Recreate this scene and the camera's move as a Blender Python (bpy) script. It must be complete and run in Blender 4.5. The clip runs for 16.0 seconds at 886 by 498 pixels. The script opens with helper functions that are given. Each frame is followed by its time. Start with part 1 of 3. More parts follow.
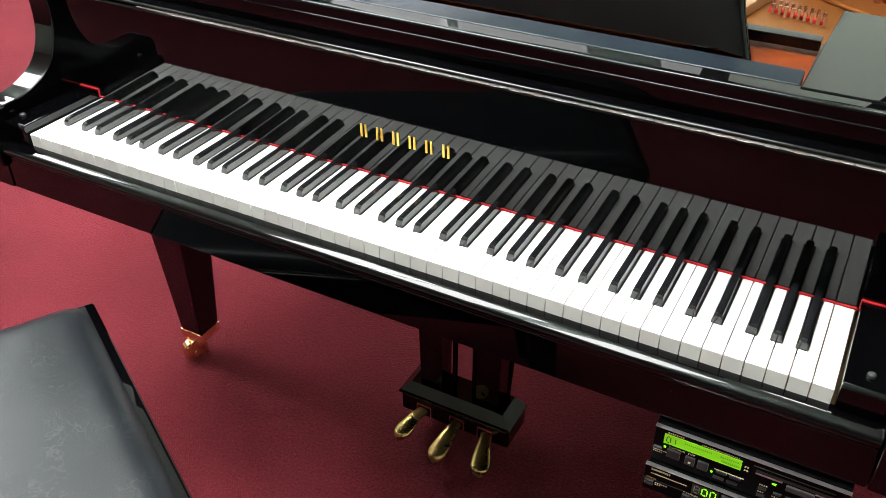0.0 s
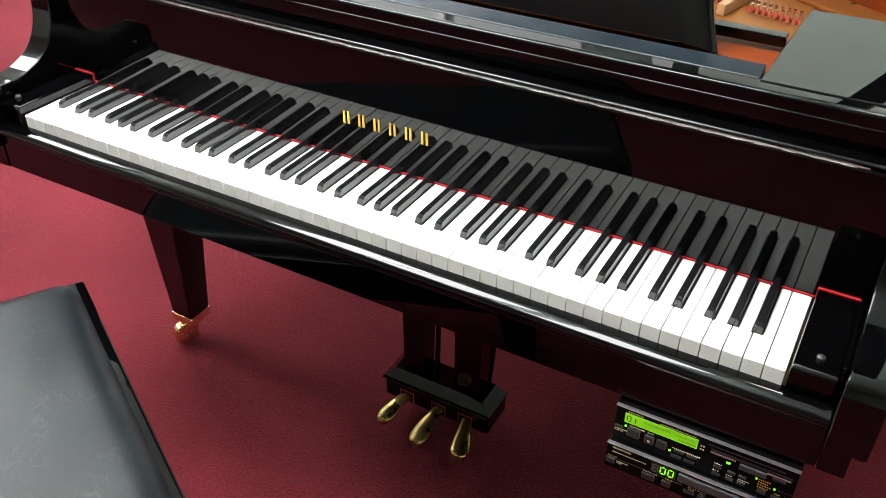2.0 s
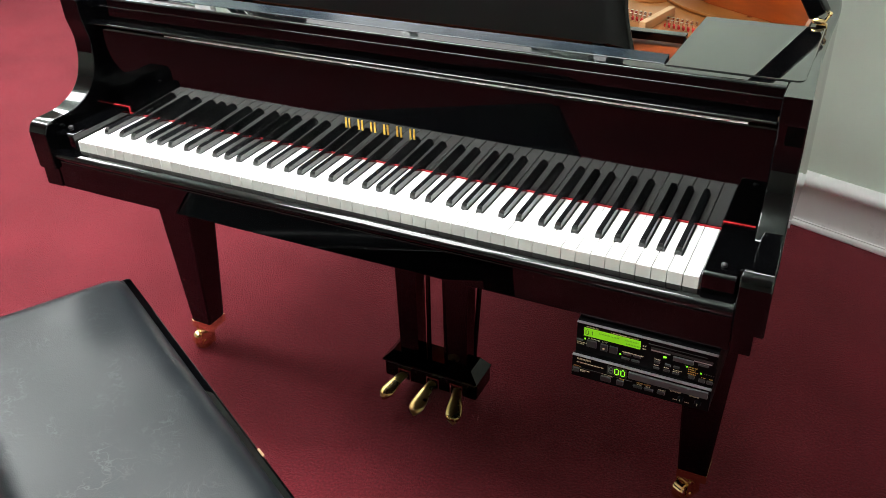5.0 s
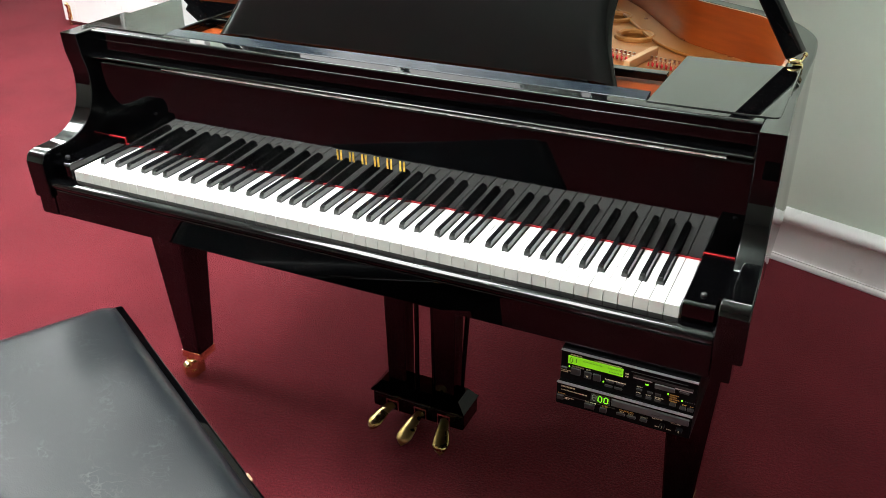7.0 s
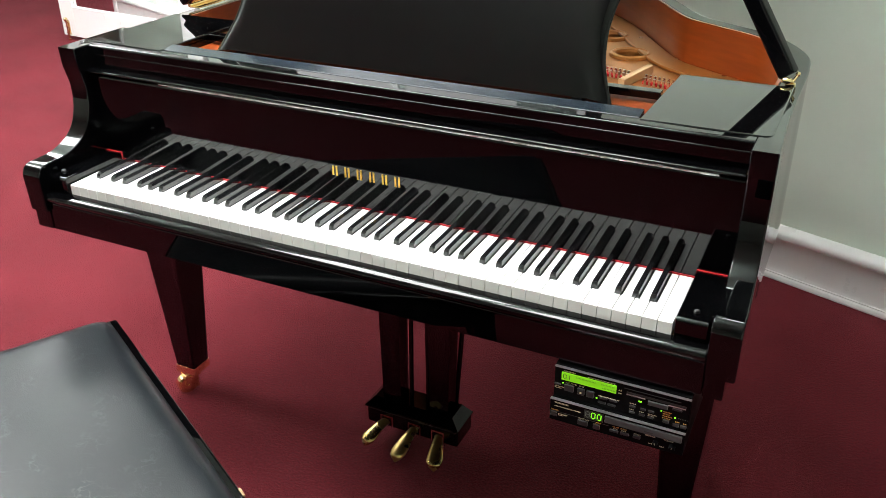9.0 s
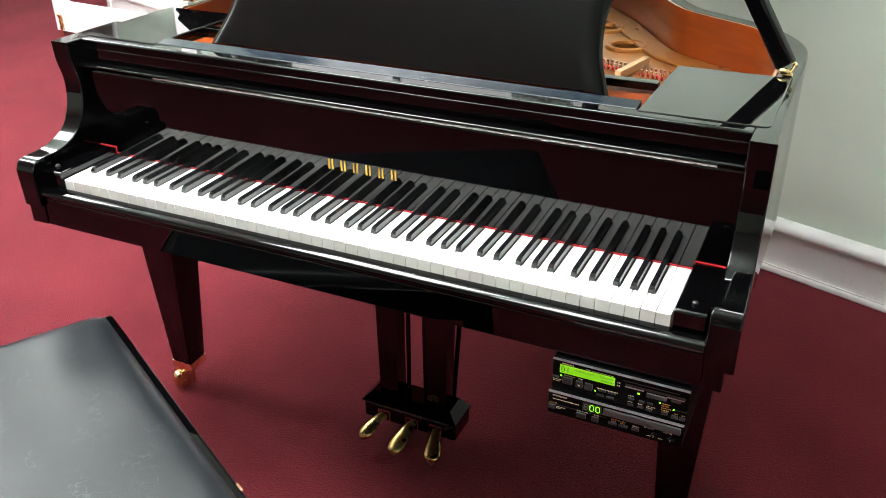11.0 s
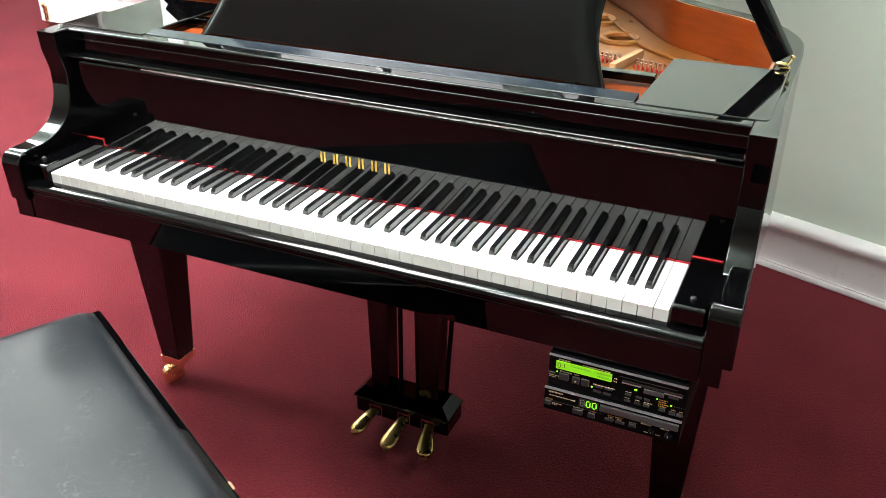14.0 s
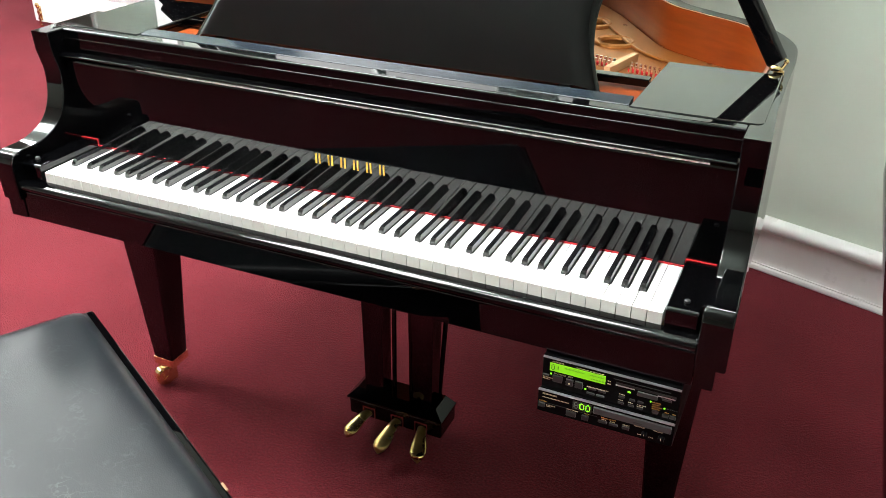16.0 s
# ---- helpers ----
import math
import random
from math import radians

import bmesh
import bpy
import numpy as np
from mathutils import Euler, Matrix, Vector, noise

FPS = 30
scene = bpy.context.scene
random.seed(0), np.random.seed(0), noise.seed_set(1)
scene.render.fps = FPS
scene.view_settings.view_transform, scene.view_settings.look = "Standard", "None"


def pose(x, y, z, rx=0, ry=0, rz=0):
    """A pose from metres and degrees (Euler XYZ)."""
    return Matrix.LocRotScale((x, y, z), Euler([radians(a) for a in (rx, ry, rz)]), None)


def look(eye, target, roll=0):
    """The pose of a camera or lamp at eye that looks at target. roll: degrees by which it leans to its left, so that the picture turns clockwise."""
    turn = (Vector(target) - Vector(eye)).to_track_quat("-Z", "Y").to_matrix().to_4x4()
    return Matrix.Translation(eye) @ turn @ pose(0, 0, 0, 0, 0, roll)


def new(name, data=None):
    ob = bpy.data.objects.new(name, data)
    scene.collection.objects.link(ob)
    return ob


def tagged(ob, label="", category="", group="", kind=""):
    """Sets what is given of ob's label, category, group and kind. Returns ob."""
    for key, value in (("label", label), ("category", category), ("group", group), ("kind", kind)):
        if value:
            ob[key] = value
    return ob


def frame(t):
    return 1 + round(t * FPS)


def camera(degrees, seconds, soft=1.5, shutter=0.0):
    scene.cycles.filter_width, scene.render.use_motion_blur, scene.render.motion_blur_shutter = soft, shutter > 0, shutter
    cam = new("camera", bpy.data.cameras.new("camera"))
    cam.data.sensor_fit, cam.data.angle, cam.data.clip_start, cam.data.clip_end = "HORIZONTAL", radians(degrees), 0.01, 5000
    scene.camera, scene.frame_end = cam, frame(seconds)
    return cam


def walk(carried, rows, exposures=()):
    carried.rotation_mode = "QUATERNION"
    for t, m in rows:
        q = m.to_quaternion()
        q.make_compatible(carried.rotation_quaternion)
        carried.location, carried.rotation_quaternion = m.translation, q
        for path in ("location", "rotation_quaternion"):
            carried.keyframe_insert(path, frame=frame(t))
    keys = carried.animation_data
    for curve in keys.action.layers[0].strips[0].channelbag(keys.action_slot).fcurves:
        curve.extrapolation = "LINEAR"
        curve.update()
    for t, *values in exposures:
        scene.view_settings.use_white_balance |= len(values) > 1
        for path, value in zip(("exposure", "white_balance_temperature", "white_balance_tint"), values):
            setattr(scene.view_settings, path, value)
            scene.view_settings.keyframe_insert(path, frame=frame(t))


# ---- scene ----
# ---------------------------------------------------------------- camera
cam = camera(53.6, 16.0, soft=0.7)
PATH = [
    (0, (1.184, -0.783, 1.38), (0.394, 0.653, 0.234), -0.3),
    (0.5, (1.186, -0.788, 1.381), (0.399, 0.65, 0.235), -0.3),
    (1, (1.195, -0.79, 1.384), (0.409, 0.646, 0.235), -0.3),
    (1.5, (1.22, -0.791, 1.382), (0.428, 0.644, 0.236), -0.2),
    (2, (1.24, -0.803, 1.383), (0.441, 0.629, 0.238), 0.7),
    (2.5, (1.253, -0.833, 1.386), (0.442, 0.598, 0.249), 1.0),
    (3, (1.275, -0.911, 1.392), (0.455, 0.522, 0.263), 0.7),
    (3.5, (1.302, -0.978, 1.397), (0.492, 0.473, 0.285), -0.5),
    (4, (1.333, -1.028, 1.41), (0.547, 0.453, 0.32), -1.5),
    (4.5, (1.358, -1.076, 1.42), (0.584, 0.43, 0.355), -1.7),
    (5, (1.371, -1.113, 1.431), (0.597, 0.414, 0.396), -1.6),
    (7.5, (1.391, -1.146, 1.437), (0.622, 0.438, 0.488), -0.5),
    (8, (1.389, -1.148, 1.434), (0.621, 0.444, 0.497), -0.3),
    (8.5, (1.394, -1.145, 1.434), (0.623, 0.448, 0.502), -0.3),
    (9, (1.396, -1.146, 1.438), (0.624, 0.448, 0.509), -0.3),
    (11.5, (1.388, -1.141, 1.43), (0.632, 0.452, 0.487), -0.4),
    (12, (1.381, -1.137, 1.428), (0.63, 0.456, 0.481), -0.3),
    (12.5, (1.38, -1.134, 1.427), (0.635, 0.46, 0.475), -0.3),
    (13, (1.379, -1.133, 1.427), (0.639, 0.462, 0.474), -0.3),
    (13.5, (1.375, -1.134, 1.428), (0.639, 0.462, 0.473), -0.1),
    (14, (1.373, -1.132, 1.426), (0.642, 0.466, 0.472), 0.0),
    (14.5, (1.373, -1.131, 1.425), (0.647, 0.469, 0.47), 0.2),
    (15, (1.374, -1.134, 1.424), (0.65, 0.469, 0.471), 0.3),
    (15.5, (1.374, -1.135, 1.422), (0.655, 0.471, 0.473), 0.5),
    (16, (1.372, -1.134, 1.425), (0.653, 0.474, 0.476), 0.5),
]
walk(cam, [(t, look(eye, target, roll)) for t, eye, target, roll in PATH],
     exposures=[(0.0, 0.0), (5.0, -0.05), (9.0, -0.05), (11.5, 0.24), (16.0, 0.3)])

# ---------------------------------------------------------------- world and exposure
world = bpy.data.worlds.new("world")
scene.world = world
world.use_nodes = True
world.node_tree.nodes["Background"].inputs[0].default_value = (0.6, 0.65, 0.7, 1)
world.node_tree.nodes["Background"].inputs[1].default_value = 0.05
LAMP = 32.0


# ---------------------------------------------------------------- materials
def mat(name, color, rough=0.5, metal=0.0, coat=0.0, ior=1.5, noise_scale=0.0, vary=0.0, rough_vary=0.0, bump=0.0, bump_scale=200.0, emit=0.0, coat_rough=0.03, stretch=(1, 1, 1), second=None):
    m = bpy.data.materials.new(name)
    m.use_nodes = True
    nt = m.node_tree
    b = nt.nodes["Principled BSDF"]
    b.inputs["Base Color"].default_value = (*color, 1)
    b.inputs["Roughness"].default_value = rough
    b.inputs["Metallic"].default_value = metal
    b.inputs["IOR"].default_value = ior
    b.inputs["Coat Weight"].default_value = coat
    b.inputs["Coat Roughness"].default_value = coat_rough
    if emit:
        b.inputs["Emission Color"].default_value = (*color, 1)
        b.inputs["Emission Strength"].default_value = emit
    tc = nt.nodes.new("ShaderNodeTexCoord")
    mp = nt.nodes.new("ShaderNodeMapping")
    mp.inputs["Scale"].default_value = stretch
    nt.links.new(tc.outputs["Object"], mp.inputs["Vector"])
    if noise_scale and (vary or second):
        n1 = nt.nodes.new("ShaderNodeTexNoise")
        n1.inputs["Scale"].default_value = noise_scale
        n1.inputs["Detail"].default_value = 6
        nt.links.new(mp.outputs[0], n1.inputs["Vector"])
        ramp = nt.nodes.new("ShaderNodeValToRGB")
        ramp.color_ramp.elements[0].position = 0.3
        ramp.color_ramp.elements[1].position = 0.7
        lo = second if second else tuple(c * (1 - vary) for c in color)
        hi = color if second else tuple(min(1, c * (1 + vary)) for c in color)
        ramp.color_ramp.elements[0].color = (*lo, 1)
        ramp.color_ramp.elements[1].color = (*hi, 1)
        nt.links.new(n1.outputs["Fac"], ramp.inputs[0])
        nt.links.new(ramp.outputs[0], b.inputs["Base Color"])
    if rough_vary:
        n2 = nt.nodes.new("ShaderNodeTexNoise")
        n2.inputs["Scale"].default_value = 14
        n2.inputs["Detail"].default_value = 5
        nt.links.new(mp.outputs[0], n2.inputs["Vector"])
        mr = nt.nodes.new("ShaderNodeMapRange")
        mr.inputs["From Min"].default_value = 0.35
        mr.inputs["From Max"].default_value = 0.75
        mr.inputs["To Min"].default_value = max(0.0, rough - rough_vary)
        mr.inputs["To Max"].default_value = rough + rough_vary
        nt.links.new(n2.outputs["Fac"], mr.inputs["Value"])
        nt.links.new(mr.outputs[0], b.inputs["Roughness"])
    if bump:
        n3 = nt.nodes.new("ShaderNodeTexNoise")
        n3.inputs["Scale"].default_value = bump_scale
        n3.inputs["Detail"].default_value = 4
        nt.links.new(mp.outputs[0], n3.inputs["Vector"])
        bp = nt.nodes.new("ShaderNodeBump")
        bp.inputs["Strength"].default_value = bump
        bp.inputs["Distance"].default_value = 0.002
        nt.links.new(n3.outputs["Fac"], bp.inputs["Height"])
        nt.links.new(bp.outputs[0], b.inputs["Normal"])
    return m


LACQUER = mat("black_lacquer", (0.0010, 0.0010, 0.0012), 0.02, ior=1.38, rough_vary=0.008)
SATIN = mat("satin_slate", (0.009, 0.013, 0.018), 0.20, ior=1.25, rough_vary=0.05)
IVORY = mat("white_key_plastic", (0.86, 0.85, 0.83), 0.22, noise_scale=30, vary=0.015, rough_vary=0.06)
EBONY = mat("black_key_plastic", (0.008, 0.008, 0.009), 0.09, ior=1.70, rough_vary=0.05, bump=0.02, bump_scale=400)
FELT = mat("red_felt", (0.42, 0.008, 0.015), 0.95, noise_scale=300, vary=0.25, bump=0.4, bump_scale=900)
FELT_D = mat("dark_red_felt", (0.20, 0.012, 0.014), 0.95, noise_scale=300, vary=0.25)
BRASS = mat("polished_brass", (0.90, 0.68, 0.36), 0.16, metal=1.0, noise_scale=25, vary=0.08, rough_vary=0.07)
PEDAL = mat("worn_brass", (0.50, 0.37, 0.14), 0.30, metal=1.0, noise_scale=40, vary=0.2, rough_vary=0.1)
CHROME = mat("steel", (0.75, 0.75, 0.76), 0.18, metal=1.0, rough_vary=0.06)
GOLD = mat("gold_inlay", (0.9, 0.55, 0.08), 0.3, metal=0.6, noise_scale=120, vary=0.1)
BRONZE = mat("bronze_painted_iron", (0.33, 0.125, 0.028), 0.34, metal=0.6, noise_scale=5, vary=0.06, bump=0.03, bump_scale=300)
DULLWOOD = mat("dull_mahogany", (0.19, 0.036, 0.006), 0.5, ior=1.22, noise_scale=7, second=(0.12, 0.02, 0.004), stretch=(1, 1, 9), bump=0.03, bump_scale=120)
MAHOGANY = mat("mahogany_veneer", (0.25, 0.044, 0.006), 0.28, coat=0.3, noise_scale=7, second=(0.17, 0.025, 0.004), stretch=(1, 1, 9), bump=0.03, bump_scale=120, coat_rough=0.1)
SPRUCE = mat("soundboard_spruce", (0.5, 0.27, 0.1), 0.45, noise_scale=30, vary=0.2, stretch=(1, 9, 1))
MAPLE = mat("pale_maple", (0.42, 0.25, 0.13), 0.4, noise_scale=30, vary=0.1)
PLASTIC = mat("matt_black_plastic", (0.0025, 0.0025, 0.003), 0.5, ior=1.14, noise_scale=80, vary=0.2, rough_vary=0.08)
DGREY = mat("dark_grey_plastic", (0.022, 0.022, 0.024), 0.45, noise_scale=60, vary=0.15)
MGREY = mat("grey_plastic", (0.055, 0.058, 0.062), 0.4, noise_scale=60, vary=0.1)
PRINT = mat("pale_print", (0.78, 0.66, 0.44), 0.6)
PRINT_O = mat("orange_print", (0.80, 0.40, 0.09), 0.6)
SILVER = mat("silver_edge", (0.55, 0.55, 0.56), 0.28, metal=0.9)
LCD = mat("green_backlit_display", (0.22, 0.60, 0.012), 0.4, emit=0.42)
LED = mat("green_led", (0.25, 1.0, 0.02), 0.4, emit=0.95)
LCD_INK = mat("display_ink", (0.03, 0.10, 0.01), 0.5)
LCD_DIM = mat("faint_display_ink", (0.13, 0.40, 0.01), 0.5, emit=0.3)
SEG_OFF = mat("unlit_segment", (0.16, 0.18, 0.17), 0.4)
TRIMW = mat("white_gloss_paint", (0.80, 0.77, 0.78), 0.30, noise_scale=5, vary=0.015, rough_vary=0.03, bump=0.03, bump_scale=60)
WALLP = mat("sage_grey_wall_paint", (0.62, 0.68, 0.60), 0.75, noise_scale=2.2, vary=0.05, rough_vary=0.08, bump=0.05, bump_scale=160)
CEILP = mat("ceiling_white", (0.74, 0.86, 0.79), 0.8, noise_scale=3, vary=0.03, bump=0.1, bump_scale=220)
TUBE = mat("lit_diffuser", (0.97, 1.0, 0.985), 0.5, emit=LAMP)
IRON = mat("black_iron", (0.02, 0.02, 0.02), 0.5, noise_scale=60, vary=0.3)


def carpet_material():
    m = bpy.data.materials.new("crimson_carpet")
    m.use_nodes = True
    nt = m.node_tree
    L = nt.links.new
    b = nt.nodes["Principled BSDF"]
    b.inputs["Roughness"].default_value = 0.95
    b.inputs["Sheen Weight"].default_value = 0.08
    b.inputs["Sheen Roughness"].default_value = 0.5
    b.inputs["Sheen Tint"].default_value = (1.0, 0.45, 0.5, 1)
    b.inputs["Specular IOR Level"].default_value = 0.1
    tc = nt.nodes.new("ShaderNodeTexCoord")
    big = nt.nodes.new("ShaderNodeTexNoise")
    big.inputs["Scale"].default_value = 3.0
    big.inputs["Detail"].default_value = 5
    tuft = nt.nodes.new("ShaderNodeTexVoronoi")
    tuft.inputs["Scale"].default_value = 330
    fine = nt.nodes.new("ShaderNodeTexNoise")
    fine.inputs["Scale"].default_value = 190
    fine.inputs["Detail"].default_value = 8
    for n in (big, tuft, fine):
        L(tc.outputs["Object"], n.inputs["Vector"])
    r1 = nt.nodes.new("ShaderNodeValToRGB")
    r1.color_ramp.elements[0].position, r1.color_ramp.elements[1].position = 0.3, 0.72
    r1.color_ramp.elements[0].color = (0.1172, 0.0118, 0.0186, 1)
    r1.color_ramp.elements[1].color = (0.1711, 0.0184, 0.0284, 1)
    L(big.outputs["Fac"], r1.inputs[0])
    r2 = nt.nodes.new("ShaderNodeMapRange")
    r2.inputs["From Min"].default_value, r2.inputs["From Max"].default_value = 0.3, 0.7
    r2.inputs["To Min"].default_value, r2.inputs["To Max"].default_value = 0.58, 1.42
    L(fine.outputs["Fac"], r2.inputs["Value"])
    mul = nt.nodes.new("ShaderNodeVectorMath")
    mul.operation = "SCALE"
    L(r1.outputs[0], mul.inputs[0])
    L(r2.outputs[0], mul.inputs["Scale"])
    L(mul.outputs[0], b.inputs["Base Color"])
    add = nt.nodes.new("ShaderNodeMath")
    add.operation = "ADD"
    L(tuft.outputs["Distance"], add.inputs[0])
    L(fine.outputs["Fac"], add.inputs[1])
    bp = nt.nodes.new("ShaderNodeBump")
    bp.inputs["Strength"].default_value = 0.8
    bp.inputs["Distance"].default_value = 0.004
    L(add.outputs[0], bp.inputs["Height"])
    L(bp.outputs[0], b.inputs["Normal"])
    return m


def leather_material():
    m = bpy.data.materials.new("creased_black_leather")
    m.use_nodes = True
    nt = m.node_tree
    L = nt.links.new
    b = nt.nodes["Principled BSDF"]
    b.inputs["Base Color"].default_value = (0.007, 0.0088, 0.0112, 1)
    b.inputs["Specular IOR Level"].default_value = 0.26
    tc = nt.nodes.new("ShaderNodeTexCoord")
    warp = nt.nodes.new("ShaderNodeTexNoise")
    warp.inputs["Scale"].default_value = 9
    warp.inputs["Detail"].default_value = 4
    L(tc.outputs["Object"], warp.inputs["Vector"])
    mix = nt.nodes.new("ShaderNodeMix")
    mix.data_type = "VECTOR"
    mix.inputs["Factor"].default_value = 0.22
    L(tc.outputs["Object"], mix.inputs["A"])
    L(warp.outputs["Color"], mix.inputs["B"])
    mp = nt.nodes.new("ShaderNodeMapping")
    mp.inputs["Rotation"].default_value = (0, 0, 0.9)
    mp.inputs["Scale"].default_value = (1, 2.6, 1)
    L(mix.outputs["Result"], mp.inputs["Vector"])
    cre = nt.nodes.new("ShaderNodeTexVoronoi")
    cre.feature = "DISTANCE_TO_EDGE"
    cre.inputs["Scale"].default_value = 30
    L(mp.outputs[0], cre.inputs["Vector"])
    line = nt.nodes.new("ShaderNodeMapRange")
    line.inputs["From Min"].default_value, line.inputs["From Max"].default_value = 0.0, 0.05
    line.inputs["To Min"].default_value, line.inputs["To Max"].default_value = 1.0, 0.0
    L(cre.outputs["Distance"], line.inputs["Value"])
    gate = nt.nodes.new("ShaderNodeTexNoise")
    gate.inputs["Scale"].default_value = 17
    gate.inputs["Detail"].default_value = 6
    L(tc.outputs["Object"], gate.inputs["Vector"])
    gr = nt.nodes.new("ShaderNodeMapRange")
    gr.inputs["From Min"].default_value, gr.inputs["From Max"].default_value = 0.46, 0.78
    L(gate.outputs["Fac"], gr.inputs["Value"])
    both = nt.nodes.new("ShaderNodeMath")
    both.operation = "MULTIPLY"
    L(line.outputs[0], both.inputs[0])
    L(gr.outputs[0], both.inputs[1])
    col = nt.nodes.new("ShaderNodeMix")
    col.data_type = "RGBA"
    col.inputs["A"].default_value = (0.007, 0.0088, 0.0112, 1)
    col.inputs["B"].default_value = (0.040, 0.044, 0.048, 1)
    L(both.outputs[0], col.inputs["Factor"])
    L(col.outputs["Result"], b.inputs["Base Color"])
    rr = nt.nodes.new("ShaderNodeMapRange")
    rr.inputs["To Min"].default_value, rr.inputs["To Max"].default_value = 0.32, 0.44
    L(gate.outputs["Fac"], rr.inputs["Value"])
    L(rr.outputs[0], b.inputs["Roughness"])
    grain = nt.nodes.new("ShaderNodeTexVoronoi")
    grain.inputs["Scale"].default_value = 420
    L(tc.outputs["Object"], grain.inputs["Vector"])
    hsum = nt.nodes.new("ShaderNodeMath")
    hsum.operation = "MULTIPLY_ADD"
    L(both.outputs[0], hsum.inputs[0])
    hsum.inputs[1].default_value = -0.5
    L(grain.outputs["Distance"], hsum.inputs[2])
    bp = nt.nodes.new("ShaderNodeBump")
    bp.inputs["Strength"].default_value = 0.11
    bp.inputs["Distance"].default_value = 0.001
    L(hsum.outputs[0], bp.inputs["Height"])
    L(bp.outputs[0], b.inputs["Normal"])
    return m


def glass_material():
    m = bpy.data.materials.new("window_glass")
    m.use_nodes = True
    b = m.node_tree.nodes["Principled BSDF"]
    b.inputs["Base Color"].default_value = (0.95, 0.98, 0.97, 1)
    b.inputs["Roughness"].default_value = 0.02
    b.inputs["Transmission Weight"].default_value = 1.0
    b.inputs["IOR"].default_value = 1.45
    return m


CARPET = carpet_material()
LEATHER = leather_material()
GLASS = glass_material()


# ---------------------------------------------------------------- mesh helpers
def finish(name, bm, material, parent=None, label="", smooth=None, kind=""):
    bmesh.ops.recalc_face_normals(bm, faces=bm.faces)
    me = bpy.data.meshes.new(name)
    bm.to_mesh(me)
    bm.free()
    me.materials.append(material)
    if smooth is not None:
        me.shade_smooth()
        me.set_sharp_from_angle(angle=radians(smooth))
    ob = new(name, me)
    if smooth is not None:
        wn = ob.modifiers.new("even_normals", "WEIGHTED_NORMAL")
        wn.keep_sharp = True
        wn.weight = 50
    if parent:
        ob.parent = parent
    if label or kind:
        tagged(ob, label=label, kind=kind)
    return ob


def part(name, bm, material, parent, label="", smooth=40):
    return finish(name, bm, material, parent, label, smooth)


def box(x0, x1, y0, y1, z0, z1, bevel=0.0, seg=2, bm=None, m=None):
    own = bmesh.new()
    bmesh.ops.create_cube(own, size=1)
    for v in own.verts:
        v.co = Vector(((x0 + x1) / 2 + v.co.x * (x1 - x0), (y0 + y1) / 2 + v.co.y * (y1 - y0), (z0 + z1) / 2 + v.co.z * (z1 - z0)))
    if bevel:
        bmesh.ops.bevel(own, geom=own.edges[:], offset=bevel, segments=seg, profile=0.5, affect="EDGES")
    if m:
        bmesh.ops.transform(own, matrix=m, verts=own.verts)
    if bm is None:
        return own
    return merge(bm, own)


def merge(bm, other):
    me = bpy.data.meshes.new("scratch")
    other.to_mesh(me)
    other.free()
    bm.from_mesh(me)
    bpy.data.meshes.remove(me)
    return bm


def prism(points, place, a, b, bevel=0.0, seg=2):
    """A flat outline swept from a to b; place(u, v, w) gives the point."""
    bm = bmesh.new()
    lo = [bm.verts.new(place(u, v, a)) for u, v in points]
    hi = [bm.verts.new(place(u, v, b)) for u, v in points]
    n = len(points)
    bm.faces.new(lo)
    bm.faces.new(hi[::-1])
    for i in range(n):
        bm.faces.new((lo[i], hi[i], hi[(i + 1) % n], lo[(i + 1) % n]))
    bmesh.ops.recalc_face_normals(bm, faces=bm.faces)
    if bevel:
        caps = [e for e in bm.edges if (e.verts[0] in lo) == (e.verts[1] in lo)]
        bmesh.ops.bevel(bm, geom=caps, offset=bevel, segments=seg, profile=0.5, affect="EDGES")
    return bm


def along_x(u, v, w):
    return (w, u, v)


def along_y(u, v, w):
    return (u, w, v)


def along_z(u, v, w):
    return (u, v, w)


def spline(points, steps=6, closed=False):
    """A smooth line through the points."""
    out = []
    n = len(points)
    for i in range(n if closed else n - 1):
        p = [Vector(points[(i + k) % n] if closed else points[min(max(i + k, 0), n - 1)]) for k in (-1, 0, 1, 2)]
        for s in range(steps):
            t = s / steps
            out.append(0.5 * (2 * p[1] + (p[2] - p[0]) * t + (2 * p[0] - 5 * p[1] + 4 * p[2] - p[3]) * t * t + (3 * p[1] - p[0] - 3 * p[2] + p[3]) * t ** 3))
    if not closed:
        out.append(Vector(points[-1]))
    return out


def offset(line, d):
    """The open plan line moved sideways by d."""
    out = []
    for i, p in enumerate(line):
        a, b = line[max(i - 1, 0)], line[min(i + 1, len(line) - 1)]
        t = (b - a).normalized()
        out.append(Vector((p.x + t.y * d, p.y - t.x * d)))
    return out


def rod(a, b, r, r2=None, n=16, bm=None):
    own = bmesh.new()
    a, b = Vector(a), Vector(b)
    bmesh.ops.create_cone(own, cap_ends=True, segments=n, radius1=r, radius2=r if r2 is None else r2, depth=(b - a).length)
    bmesh.ops.transform(own, matrix=Matrix.Translation((a + b) / 2) @ (b - a).to_track_quat("Z", "Y").to_matrix().to_4x4(), verts=own.verts)
    return own if bm is None else merge(bm, own)


